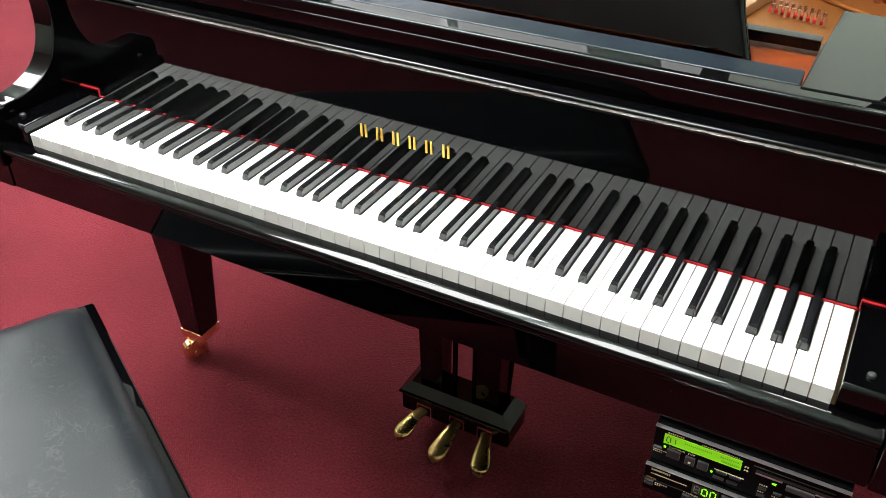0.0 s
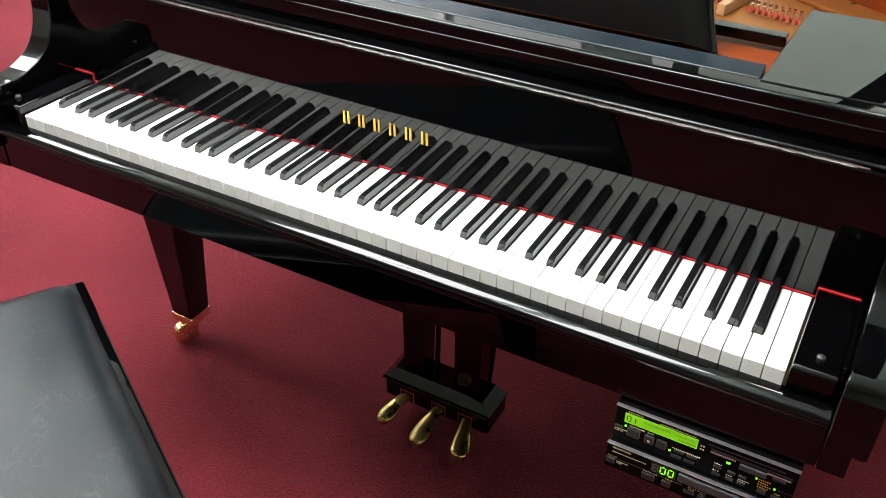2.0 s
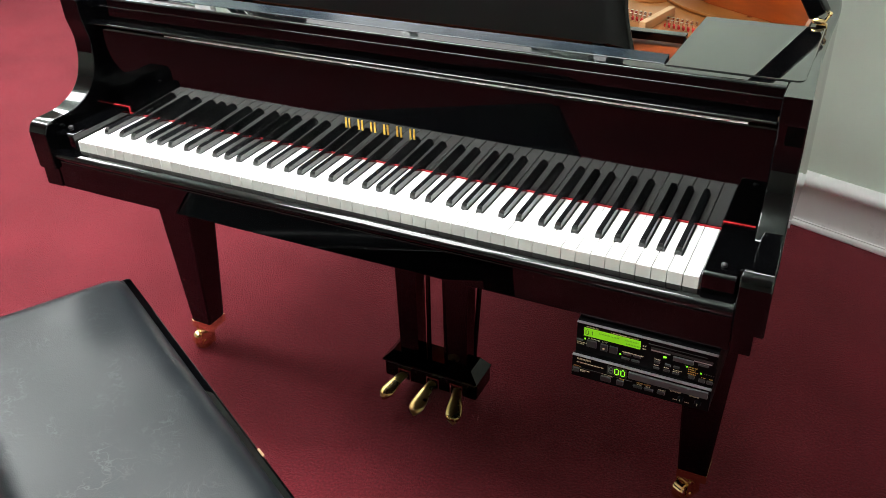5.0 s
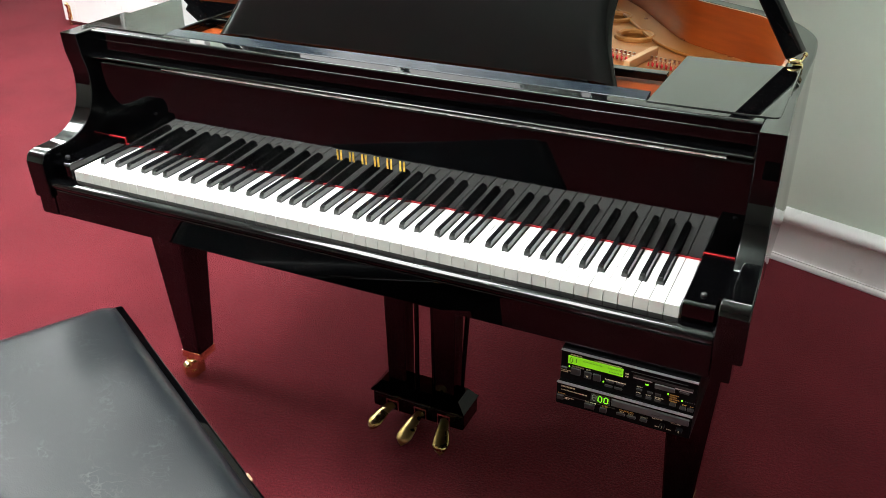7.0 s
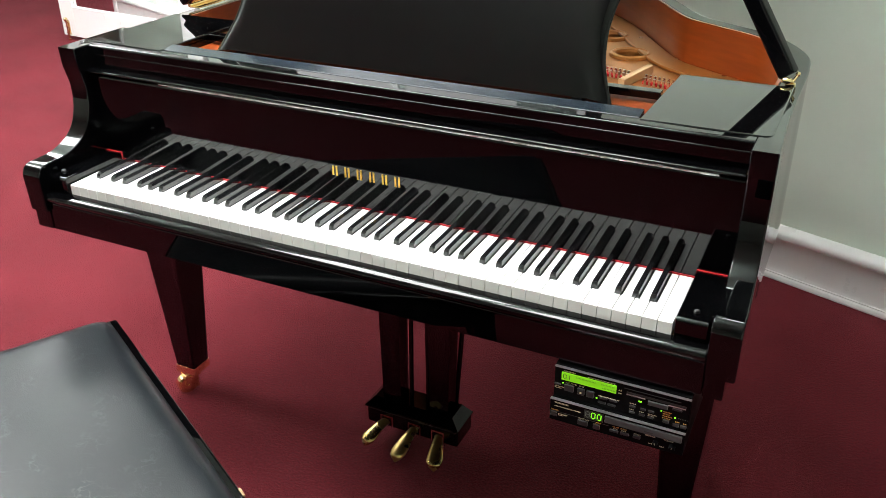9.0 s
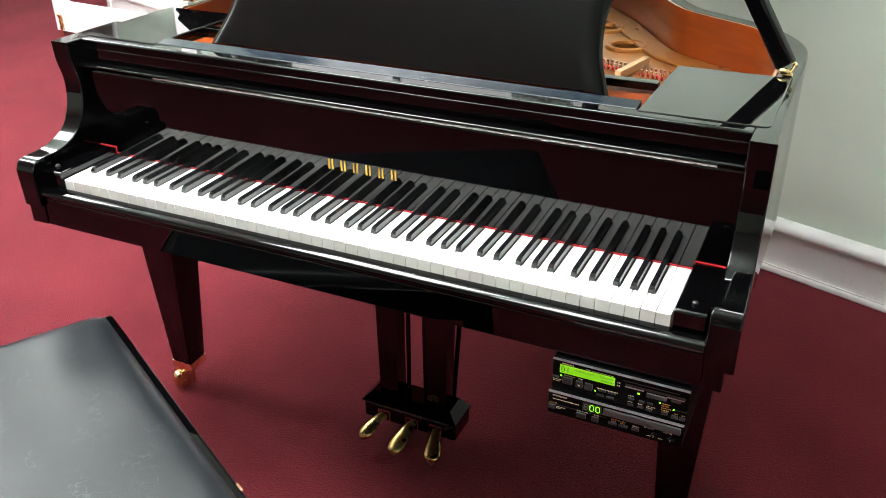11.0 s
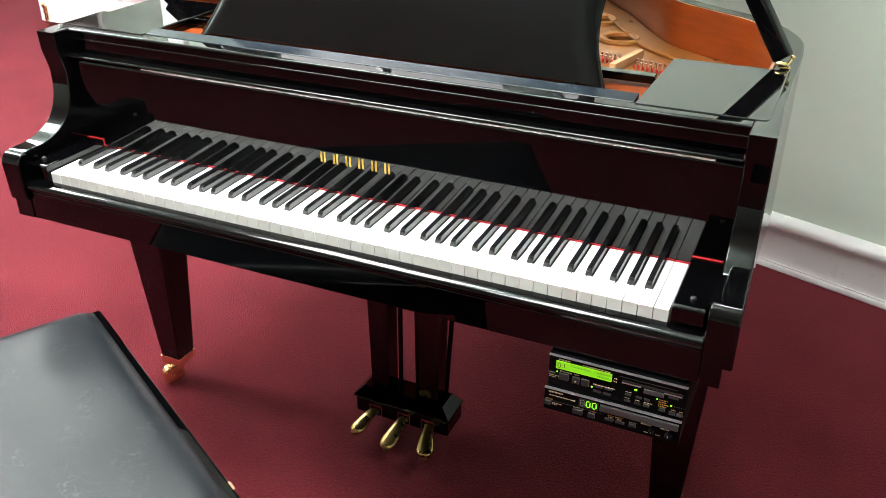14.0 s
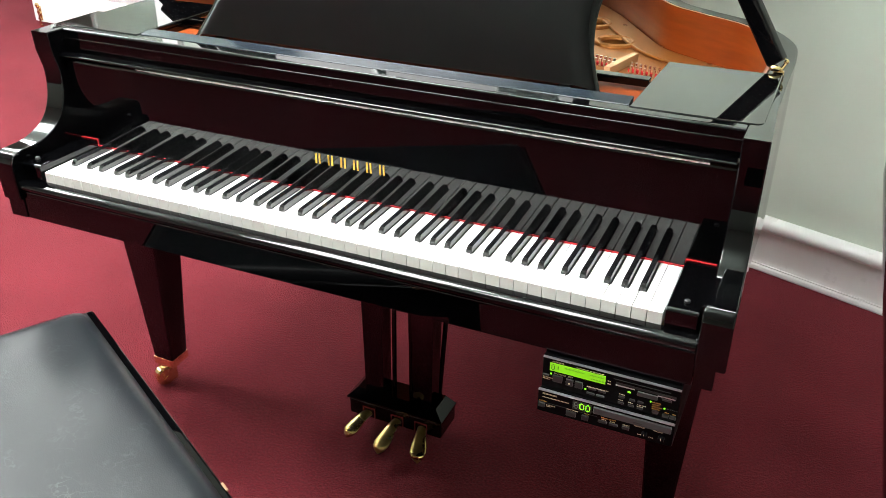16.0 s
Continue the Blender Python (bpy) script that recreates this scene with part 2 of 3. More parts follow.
def ball(c, r, n=16, scale=(1, 1, 1), bm=None):
    own = bmesh.new()
    bmesh.ops.create_uvsphere(own, u_segments=n, v_segments=n // 2, radius=r)
    bmesh.ops.transform(own, matrix=Matrix.Translation(c) @ Matrix.Diagonal((*scale, 1)), verts=own.verts)
    return own if bm is None else merge(bm, own)


def ring(c, r, tube, n=28, k=8):
    bm = bmesh.new()
    rows = []
    for i in range(n):
        a = 2 * math.pi * i / n
        rows.append([bm.verts.new((c[0] + (r + tube * math.cos(b)) * math.cos(a), c[1] + (r + tube * math.cos(b)) * math.sin(a), c[2] + tube * math.sin(b))) for b in (2 * math.pi * j / k for j in range(k))])
    for i in range(n):
        for j in range(k):
            bm.faces.new((rows[i][j], rows[(i + 1) % n][j], rows[(i + 1) % n][(j + 1) % k], rows[i][(j + 1) % k]))
    return bm


def loft(sections):
    """A skin over closed sections with the same number of points."""
    bm = bmesh.new()
    rows = [[bm.verts.new(p) for p in s] for s in sections]
    n = len(rows[0])
    for a, b in zip(rows, rows[1:]):
        for i in range(n):
            bm.faces.new((a[i], a[(i + 1) % n], b[(i + 1) % n], b[i]))
    bm.faces.new(rows[0])
    bm.faces.new(rows[-1][::-1])
    return bm


def lettering(name, words, size, m, material, parent):
    cu = bpy.data.curves.new(name, "FONT")
    cu.body, cu.size, cu.extrude = words, size, 0.0001
    tmp = bpy.data.objects.new(name, cu)
    me = bpy.data.meshes.new_from_object(tmp)
    bpy.data.objects.remove(tmp)
    me.materials.clear()
    me.materials.append(material)
    ob = new(name, me)
    ob.parent = parent
    ob.matrix_basis = m
    return ob


def thing(name, place, label, category, group=""):
    e = new(name)
    e.empty_display_size = 0.05
    e.matrix_basis = place
    return tagged(e, label=label, category=category, group=group)


# ---------------------------------------------------------------- the room
CORNER = Vector((1.281, 1.618))
ALONG = Vector((1.0, -0.345)).normalized()
INTO = Vector((-ALONG.y, ALONG.x)) * -1
ROOM = Matrix(((ALONG.x, INTO.x, 0, CORNER.x), (ALONG.y, INTO.y, 0, CORNER.y), (0, 0, 1, 0), (0, 0, 0, 1)))
HIGH = 2.74
HANG = 0.24
S0, S1, D1 = -8.0, 2.3, 6.2
DOOR0, DOOR1, DOORH = -6.30, -5.06, 2.12
STEP, BACK = -3.35, -0.26


def structure(name, bm, material, label="", smooth=None):
    bmesh.ops.transform(bm, matrix=ROOM, verts=bm.verts)
    return finish(name, bm, material, None, label, smooth, "structure")


def pieces(name, boxes, material, label, bevel=0.0):
    bm = bmesh.new()
    for b in boxes:
        box(*b, bevel=bevel, bm=bm)
    return structure(name, bm, material, label)


floor = structure("floor", box(S0 - 0.3, S1 + 0.3, -6.4, D1 + 0.3, -0.12, 0.0), CARPET, "deep crimson short-pile carpet over the whole room")
ceiling = structure("ceiling", box(S0 - 0.3, S1 + 0.3, -6.4, D1 + 0.3, HIGH, HIGH + 0.12), CEILP, "plain white ceiling")
pieces("wall_north", [(STEP, S1 + 0.2, -0.15, 0.0, 0, HIGH), (DOOR1, STEP, BACK - 0.15, BACK, 0, HIGH), (STEP - 0.12, STEP, BACK, -0.15, 0, HIGH), (DOOR0, DOOR1, BACK - 0.15, BACK, DOORH, HIGH), (S0, DOOR0, BACK - 0.15, BACK, 0, HIGH)], WALLP, "pale sage grey painted wall")
pieces("wall_south", [(S0, S1 + 0.2, D1, D1 + 0.15, 0, HIGH)], WALLP, "pale sage grey painted wall")
pieces("wall_east", [(S1, S1 + 0.15, 0.0, D1, 0, HIGH)], WALLP, "pale sage grey painted wall")
pieces("wall_west", [(S0 - 0.15, S0, -6.3, D1, 0, HIGH)], WALLP, "pale sage grey painted wall")
pieces("wall_next_room", [(S0, S1 + 0.2, -6.35, -6.2, 0, HIGH), (S1, S1 + 0.15, -6.2, -0.15, 0, HIGH)], WALLP, "pale grey wall of the next room")

BASE_PROFILE = spline([(0.0, 0.0), (0.026, 0.0), (0.027, 0.014), (0.022, 0.020), (0.0215, 0.0245), (0.0135, 0.029), (0.0115, 0.08), (0.0115, 0.131), (0.0135, 0.1385), (0.0225, 0.1425), (0.0335, 0.150), (0.037, 0.161), (0.0345, 0.173), (0.025, 0.182), (0.012, 0.187), (0.0, 0.187)], 3)


def baseboard(name, s_from, s_to, face):
    pts = [(p.x, p.y) for p in BASE_PROFILE]
    bm = prism(pts, lambda u, v, w: (w, face + u, v), s_from, s_to)
    return structure(name, bm, TRIMW, "tall moulded baseboard in white gloss paint", 35)


baseboard("baseboard_1", STEP, S1, 0.0)
baseboard("baseboard_2", S0, DOOR0 - 0.09, BACK)
baseboard("baseboard_3", DOOR1 + 0.05, STEP - 0.12, BACK)
bm = prism([(p.x, p.y) for p in BASE_PROFILE], lambda u, v, w: (w, -6.2 + u, v), S0, S1)
structure("baseboard_4", bm, TRIMW, "white baseboard of the next room", 35)
for nm, a, b, h0, h1 in (("trim_1", DOOR0 - 0.09, DOOR0, 0, DOORH + 0.09), ("trim_2", DOOR1, DOOR1 + 0.05, 0, DOORH + 0.09), ("trim_3", DOOR0, DOOR1, DOORH, DOORH + 0.09)):
    structure(nm, box(a, b, BACK, BACK + 0.02, h0, h1, 0.006), TRIMW, "white door casing")


def glazed_door(name, place, s0, s1, d):
    root = thing(name, place, "white painted glazed door leaf with a brass bolt, standing ajar", "door")
    tagged(root, kind="structure")
    z0, z1, st, rail = 0.03, DOORH - 0.01, 0.125, 0.19
    t0, t1 = d - 0.022, d + 0.022
    part("stile", box(s0, s0 + st, t0, t1, z0, z1, 0.004), TRIMW, root)
    part("stile", box(s1 - st, s1, t0, t1, z0, z1, 0.004), TRIMW, root)
    part("bottom_rail", box(s0 + st, s1 - st, t0, t1, z0, z0 + rail, 0.004), TRIMW, root)
    part("top_rail", box(s0 + st, s1 - st, t0, t1, z1 - 0.12, z1, 0.004), TRIMW, root)
    for k in (0.62, 1.02, 1.42):
        part("glazing_bar", box(s0 + st, s1 - st, t0 + 0.006, t1 - 0.006, k, k + 0.025, 0.003), TRIMW, root)
    for a, b in zip((z0 + rail, 0.645, 1.045, 1.445), (0.62, 1.02, 1.42, z1 - 0.12)):
        p = part("pane", box(s0 + st, s1 - st, d - 0.002, d + 0.002, a, b), GLASS, root, "clear glass pane")
        p.visible_shadow = False
    bx = s0 + 0.058
    bolt = rod((bx, t1 + 0.009, 0.008), (bx, t1 + 0.009, 0.130), 0.0065)
    ball((bx, t1 + 0.013, 0.137), 0.013, bm=bolt)
    for z in (0.045, 0.085, 0.115):
        box(bx - 0.015, bx + 0.015, t1, t1 + 0.012, z, z + 0.012, 0.002, bm=bolt)
    box(bx - 0.017, bx + 0.017, t1, t1 + 0.004, 0.040, 0.130, 0.001, bm=bolt)
    box(bx - 0.009, bx + 0.009, t1, t1 + 0.014, 0.0, 0.016, 0.002, bm=bolt)
    part("bolt", bolt, BRASS, root, "brass surface bolt")
    return root


glazed_door("door_1", ROOM @ pose(-4.781, 0.233, 0, 0, 0, -13.6), 0.0, 1.22, 0.0)


# Fittings are out of view; they hang low so the ceiling is lit too.
def ceiling_light(s, d, turn=0, long=0.62, wide=0.29):
    root = thing("ceiling_light", ROOM @ pose(s, d, HIGH, 0, 0, turn), "lit fluorescent fitting, out of view, hung below the white ceiling", "ceiling light", "ceiling lights of the showroom")
    fr = box(-long, long, 0.1 - wide, wide - 0.1, -HANG - 0.022, -HANG, 0.003)
    for e in (-long, long - 0.02):
        box(e, e + 0.02, -wide, wide, -HANG - 0.10, -HANG - 0.022, 0.004, bm=fr)
    part("frame", fr, TRIMW, root)
    part("diffuser", box(0.02 - long, long - 0.02, 0.005 - wide, wide - 0.005, -HANG - 0.095, -HANG - 0.022, 0.02), TUBE, root, "glowing white diffuser", None)
    for e in (-0.7 * long, 0.7 * long):
        part("hanger", box(e - 0.006, e + 0.006, -0.006, 0.006, -HANG, 0.0), TRIMW, root)
    return root


# Unseen; the last two are added, filling the left side and next room.
for s, d in ((-2.75, 2.3), (-3.7, 0.9), (-4.9, 3.4), (-5.6, -2.6)):
    ceiling_light(s, d)
for s in (0.02, -0.60, -1.05):
    ceiling_light(s, 1.95, 90, 0.52, 0.205)
# Short unseen fitting added only to brighten the wall at the right.
ceiling_light(0.15, 0.5, long=0.10)

# ---------------------------------------------------------------- the grand piano
K = 0.73                       # height of the white keys
PITCH = 0.0235
WIDE = 52 * PITCH
XL, XR = -0.092, 1.325         # outer faces of the arms
IL, IR = -0.047, 1.280         # inner faces
TOP = 0.974

piano = thing("grand_piano", pose(0, 0, 0), "black polished baby grand piano with raised lid, standing on carpet", "piano")

ARM = spline([(0.119, 0.934), (0.1245, 0.912), (0.129, 0.888), (0.126, 0.847), (0.113, 0.814), (0.094, 0.7925), (0.066, 0.778), (0.035, 0.7705), (-0.010, 0.769), (-0.026, 0.763), (-0.034, 0.748)], 4)
ARM = [(0.30, TOP), (0.117, TOP)] + [(p.x, p.y) for p in ARM] + [(-0.031, 0.674), (-0.0305, 0.671), (0.30, 0.671)]
for a, b in ((XL, IL), (IR, XR)):
    arm = prism(ARM, along_x, a, b, 0.003, 3)
    for v in arm.verts:
        if v.co.x > IR + 0.02:
            v.co.x -= 0.04 * max(0.0, v.co.y)
    part("arm", arm, LACQUER, piano, "scrolled arm in black polyester lacquer", 30)
    part("arm_foot", box(a + 0.001, b - (0.014 if b == XR else 0.001), -0.023, 0.30, 0.6295, 0.6705, 0.002), LACQUER, piano)

INNER = spline([(1.273, 0.30), (1.273, 0.45), (1.274, 0.62), (1.259, 0.718), (1.195, 0.822), (1.10, 0.885), (1.015, 0.948), (0.93, 1.08), (0.83, 1.24), (0.70, 1.38), (0.50, 1.46), (0.28, 1.47), (0.08, 1.42), (-0.03, 1.30), (-0.052, 1.1), (-0.052, 0.6), (-0.047, 0.30)], 6)
OUTER = offset(INNER, 0.040)
OUTER[0], OUTER[-1] = Vector((XR - 0.012, 0.30)), Vector((XL, 0.30))


def band(inside, outside, z0, z1, bevel=0.0):
    return prism([(p.x, p.y) for p in inside] + [(p.x, p.y) for p in reversed(outside)], along_z, z0, z1, bevel, 5)


part("rim", band(INNER, OUTER, 0.632, TOP - 0.006, 0.005), LACQUER, piano, "bent rim in black polyester lacquer", 30)
part("inner_rim", band(offset(INNER, -0.006), offset(INNER, -0.0002), 0.83, TOP - 0.006), MAHOGANY, piano, "glossy mahogany veneer inside the rim", 30)

keybed = part("keybed", box(IL, IR, -0.0215, 0.62, 0.6295, 0.6888, 0.003), LACQUER, piano)
SLIP = spline([(0.002, 0.7085), (-0.004, 0.7095), (-0.014, 0.7087), (-0.0235, 0.7045), (-0.0265, 0.698), (-0.023, 0.6915), (-0.012, 0.6890)], 4)
part("keyslip", prism([(p.x, p.y) for p in SLIP] + [(0.002, 0.6890)], along_x, IL, 1.2785, 0.0015), LACQUER, piano, "rounded keyslip in front of the keys", 40)
part("key_frame", box(-0.004, WIDE + 0.004, 0.004, 0.30, 0.6889, 0.702), MAPLE, piano)

BLOCK = spline([(0.0, 0.7445), (-0.0045, 0.7415), (-0.0055, 0.7365)], 4)
BLOCK = [(0.158, 0.7445)] + [(p.x, p.y) for p in BLOCK] + [(-0.004, 0.6889), (0.158, 0.6889)]
for a, b, sx in ((IL + 0.0005, -0.0035, -0.035), (WIDE + 0.0035, 1.2735, 1.251)):
    blk = part("key_block", prism(BLOCK, along_x, a, b, 0.002), LACQUER, piano, "glossy black key block", 35)
    sc = rod((sx, 0.021, 0.7445), (sx, 0.021, 0.7475), 0.0047)
    ball((sx, 0.021, 0.7475), 0.0047, scale=(1, 1, 0.45), bm=sc)
    part("screw", sc, IRON, blk, "round dark screw head")
part("side_cheek", box(1.2735, IR, 0.012, 0.158, 0.6889, 0.7495, 0.002), LACQUER, piano)

# fallboard, open and upright behind the keys
FB = [(0.1535, 0.7320), (0.1483, 0.908), (0.1505, 0.9125), (0.176, 0.9125), (0.176, 0.7320)]
fallboard = part("fallboard", prism(FB, along_x, IL + 0.001, IR - 0.001, 0.0012), LACQUER, piano, "mirror-like black fallboard, folded open", 30)
felt = box(-0.003, WIDE + 0.003, 0.1512, 0.1536, 0.7295, 0.7328, 0.0006)
box(IL + 0.001, -0.003, 0.1490, 0.1533, 0.7447, 0.7467, 0.0006, bm=felt)
box(WIDE + 0.003, 1.2735, 0.1490, 0.1533, 0.7447, 0.7467, 0.0006, bm=felt)
for x in (-0.0045, WIDE + 0.0025):
    box(x, x + 0.002, 0.150, 0.1533, 0.731, 0.7465, 0.0006, bm=felt)
part("felt_strip", felt, FELT, piano, "thin red felt strip behind the keys")
# gold maker's mark kept as plain upright bars
for i in range(6):
    x = 0.536 + i * 0.0268
    y = 0.1535 - (0.80 - 0.7320) * 0.0295
    mk = bmesh.new()
    for dx in (0.0, 0.0075):
        box(x + dx, x + dx + 0.0034, y - 0.0014, y + 0.0006, 0.7895, 0.8095, 0.0004, bm=mk)
    part("emblem", mk, GOLD, fallboard, "gold inlaid mark")

hinge = bmesh.new()
HX = [0.14 + i * 0.0157 for i in range(70)]
for i, x in enumerate(HX):
    rod((x, 0.1470, 0.9160), (x + (0.0145 if i % 2 else 0.0151), 0.1470, 0.9160), 0.0026 if i % 2 else 0.0031, n=10, bm=hinge)
tagged(part("hinge", hinge, CHROME, fallboard, "long bright piano hinge"), kind="stuff")
LEDGE = [(0.162, 0.9206), (0.1400, 0.9206)] + [(p.x, p.y) for p in spline([(0.1382, 0.9210), (0.1371, 0.9223), (0.1372, 0.9240), (0.1385, 0.9255), (0.1415, 0.9266), (0.146, 0.9271)], 4)] + [(0.162, 0.9272)]
part("ledge", prism(LEDGE, along_x, IL - 0.012, IR - 0.004), LACQUER, piano, "rounded ledge above the fallboard hinge", 40)
# The half-round bead is added to catch thin lamp streaks on the face.
RAIL = [(0.1590, 0.927), (0.1572, 0.940), (0.1570, 0.9538)] + [(0.1570 - 0.0011 * math.sin(k * math.pi / 6), 0.9552 - 0.0013 * math.cos(k * math.pi / 6)) for k in range(7)] + [(p.x, p.y) for p in spline([(0.1570, 0.9695), (0.1574, 0.9713), (0.1586, 0.9725), (0.1606, 0.9731), (0.164, 0.9734)], 4)] + [(0.186, 0.9736), (0.186, 0.927)]
part("front_rail", prism(RAIL, along_x, IL + 0.0004, IR - 0.0004), LACQUER, piano, "rounded front rail below the music desk", 40)

# music tray, side shelves and desk
tray = prism([(0.1862, 0.960), (0.1862, 0.9738), (0.1872, 0.9747), (0.2175, 0.9790), (0.2190, 0.9785), (0.2190, 0.960)], along_x, 0.125, 1.098, 0.0006)
part("tray_front", tray, SATIN, piano, "satin blue-grey strip before the music desk", 25)
for x in (0.25, 0.96):
    part("tray_runner", box(x, x + 0.02, 0.238, 0.330, 0.958, 0.9625, 0.001), LACQUER, piano)
part("tray_batten", box(0.125, 1.098, 0.330, 0.352, 0.960, 0.974, 0.002), LACQUER, piano)
for a, b, c in ((1.100, 1.302, 0.018), (-0.070, 0.122, 0.0)):
    turn = [(b, 0.180)] if not c else [(b - 0.014 + 0.014 * math.sin(k * math.pi / 12), 0.194 - 0.014 * math.cos(k * math.pi / 12)) for k in range(7)]
    shelf = prism([(a, 0.180)] + turn + [(b, 0.455), (a + 0.006 if c else a, 0.452)], along_z, 0.9645, 0.9755, 0.0026, 3)
    part("side_shelf", shelf, LACQUER, piano, "flat mirror-like shelf beside the music desk", 30)
part("shelf_bearer", box(IL + 0.001, 0.124, 0.19, 0.35, 0.9535, 0.9645), LACQUER, piano)
part("shelf_bearer", box(1.099, IR - 0.001, 0.19, 0.35, 0.9535, 0.9645), LACQUER, piano)
part("action_cover", box(IL + 0.001, IR - 0.001, 0.1825, 0.36, 0.940, 0.953, 0.002), DULLWOOD, piano, "reddish mahogany board under the music desk")

half = spline([(0.418, 0.0), (0.406, 0.03), (0.392, 0.07), (0.385, 0.12), (0.388, 0.165), (0.397, 0.215), (0.385, 0.255)], 6)
outline = [(p.x, p.y) for p in half] + [(0.0, 0.275)] + [(-p.x, p.y) for p in reversed(half)]
# its front rolls back towards the edges
DESK_ROLL = 0.046
desk_rows = []
for inset, depth in ((0.004, 0.013), (0.0, 0.009), (0.001, 0.004)) + tuple((DESK_ROLL * k / 7, -0.012 + 0.013 * (1 - k / 7) ** 2.2) for k in range(1, 8)):
    desk_rows.append([(u * (1 - inset / 0.41), depth, 0.137 + (v - 0.137) * (1 - (0.08 if v < 0.1 else 0.4) * inset / 0.137)) for u, v in outline])
desk = loft(desk_rows)
bmesh.ops.transform(desk, matrix=pose(0.613, 0.262, 0.9625, -31), verts=desk.verts)
part("music_desk", desk, LACQUER, piano, "glossy black music desk leaning back", 30)

# iron plate, soundboard, pins
HOLES = ((0.889, 0.955, 0.036), (0.795, 1.11, 0.034), (0.66, 1.2, 0.036), (0.50, 1.25, 0.04), (0.30, 1.25, 0.045))


def plate_mesh():
    bm = bmesh.new()
    edge = [(p.x, p.y) for p in offset(INNER, -0.010)]
    edge = [p for p in edge if p[1] > 0.45]
    loops = [edge] + [[(x + r * math.cos(2 * math.pi * i / 28), y + r * math.sin(2 * math.pi * i / 28)) for i in range(28)] for x, y, r in HOLES]
    edges = []
    for loop in loops:
        vs = [bm.verts.new((x, y, 0.860)) for x, y in loop]
        edges += [bm.edges.new((vs[i], vs[(i + 1) % len(vs)])) for i in range(len(vs))]
    bmesh.ops.triangle_fill(bm, edges=edges, use_beauty=True)
    out = bmesh.ops.extrude_face_region(bm, geom=bm.faces[:])
    for v in out["geom"]:
        if isinstance(v, bmesh.types.BMVert):
            v.co.z = 0.846
    return bm


plate = part("iron_plate", plate_mesh(), BRONZE, piano, "bronze-painted cast iron plate", 30)
part("soundboard", prism([(p.x, p.y) for p in offset(INNER, -0.008)], along_z, 0.800, 0.812), SPRUCE, piano)
for x, y, r in HOLES:
    part("hole_lip", ring((x, y, 0.861), r + 0.007, 0.009), BRONZE, plate)
for x, y in ((0.795, 1.285), (0.876, 1.105), (1.003, 0.948), (1.13, 0.845), (0.68, 1.36), (0.5, 1.42)):
    b = rod((x, y, 0.860), (x, y, 0.866), 0.011, n=6)
    rod((x, y, 0.866), (x, y, 0.870), 0.006, n=12, bm=b)
    part("bolt", b, CHROME, plate, "bright plate bolt")
flange = band(offset(INNER, -0.075)[18:80], offset(INNER, -0.0095)[18:80], 0.8605, 0.868, 0.003)
part("plate_flange", flange, BRONZE, plate)
for (ax, ay), (bx, by) in (((0.938, 0.69), (0.968, 0.83)), ((0.70, 0.66), (0.60, 1.35)), ((0.40, 0.66), (0.28, 1.35))):
    d = Vector((bx - ax, by - ay, 0))
    m = Matrix.Translation(((ax + bx) / 2, (ay + by) / 2, 0.872)) @ pose(0, 0, 0, 0, 0, math.degrees(math.atan2(d.y, d.x)))
    part("strut", box(-d.length / 2, d.length / 2, -0.008, 0.008, -0.012, 0.008, 0.003, m=m), MAPLE if ax > 0.9 else BRONZE, plate, "cast strut of the plate")
pins = bmesh.new()
wool = bmesh.new()
for i in range(90):
    x = 0.12 + i * 0.0106
    if abs(x - 0.958) < 0.012:
        continue
    y = 0.775 - 0.28 * max(0.0, x - 0.88)
    for k in range(2):
        rod((x + 0.004 * k, y - 0.024 * k, 0.862), (x + 0.004 * k, y - 0.024 * k, 0.880), 0.0033, n=8, bm=pins)
    box(x - 0.0053, x + 0.0053, y - 0.012, y - 0.002, 0.8602, 0.867, 0.001, bm=wool)
tagged(part("tuning_pin", pins, CHROME, plate, "rows of bright steel tuning pins"), kind="stuff")
tagged(part("pin_felt", wool, FELT, plate, "red felt round the pins"), kind="stuff")
# lid, raised on its prop
SLOPE = 38.0
RAISE = pose(XL + 0.004, 0, TOP + 0.008, 0, -SLOPE, 0)
LIDLINE = [(p.x - XL, p.y) for p in offset(INNER, 0.048) if p.y > 0.50]
lid = part("lid", prism([(LIDLINE[0][0], 0.50)] + LIDLINE + [(0.0, 0.50)], along_z, 0.0, 0.018, 0.004), LACQUER, piano, "raised lid in black lacquer", 30)
lid.matrix_basis = RAISE
flap = part("lid_flap", box(0.01, 1.41, 0.505, 0.86, 0.020, 0.038, 0.004), LACQUER, piano, "front flap folded back on the lid")
flap.matrix_basis = RAISE
hg = box(XL + 0.006, XL + 0.034, 0.52, 1.30, TOP, TOP + 0.0025, 0.0008)
rod((XL + 0.005, 0.52, TOP + 0.005), (XL + 0.005, 1.30, TOP + 0.005), 0.0045, bm=hg)
part("lid_hinge", hg, BRASS, piano, "long brass lid hinge")
leaf = part("hinge_leaf", box(0.006, 0.034, 0.52, 1.30, -0.0025, 0.0, 0.0006), BRASS, piano, "brass hinge leaf under the lid")
leaf.matrix_basis = RAISE
FOOT = Vector((1.300, 0.470, 0.974))
HEAD = FOOT + 0.705 * Vector((-0.70, 0.32, 1.0))
way = (HEAD - FOOT).to_track_quat("Z", "Y").to_matrix().to_4x4()
stick = box(-0.010, 0.010, -0.017, 0.017, 0.02, (HEAD - FOOT).length, 0.004, m=Matrix.Translation(FOOT) @ way)
prop = part("lid_prop", stick, LACQUER, piano, "slim black prop stick holding the lid")
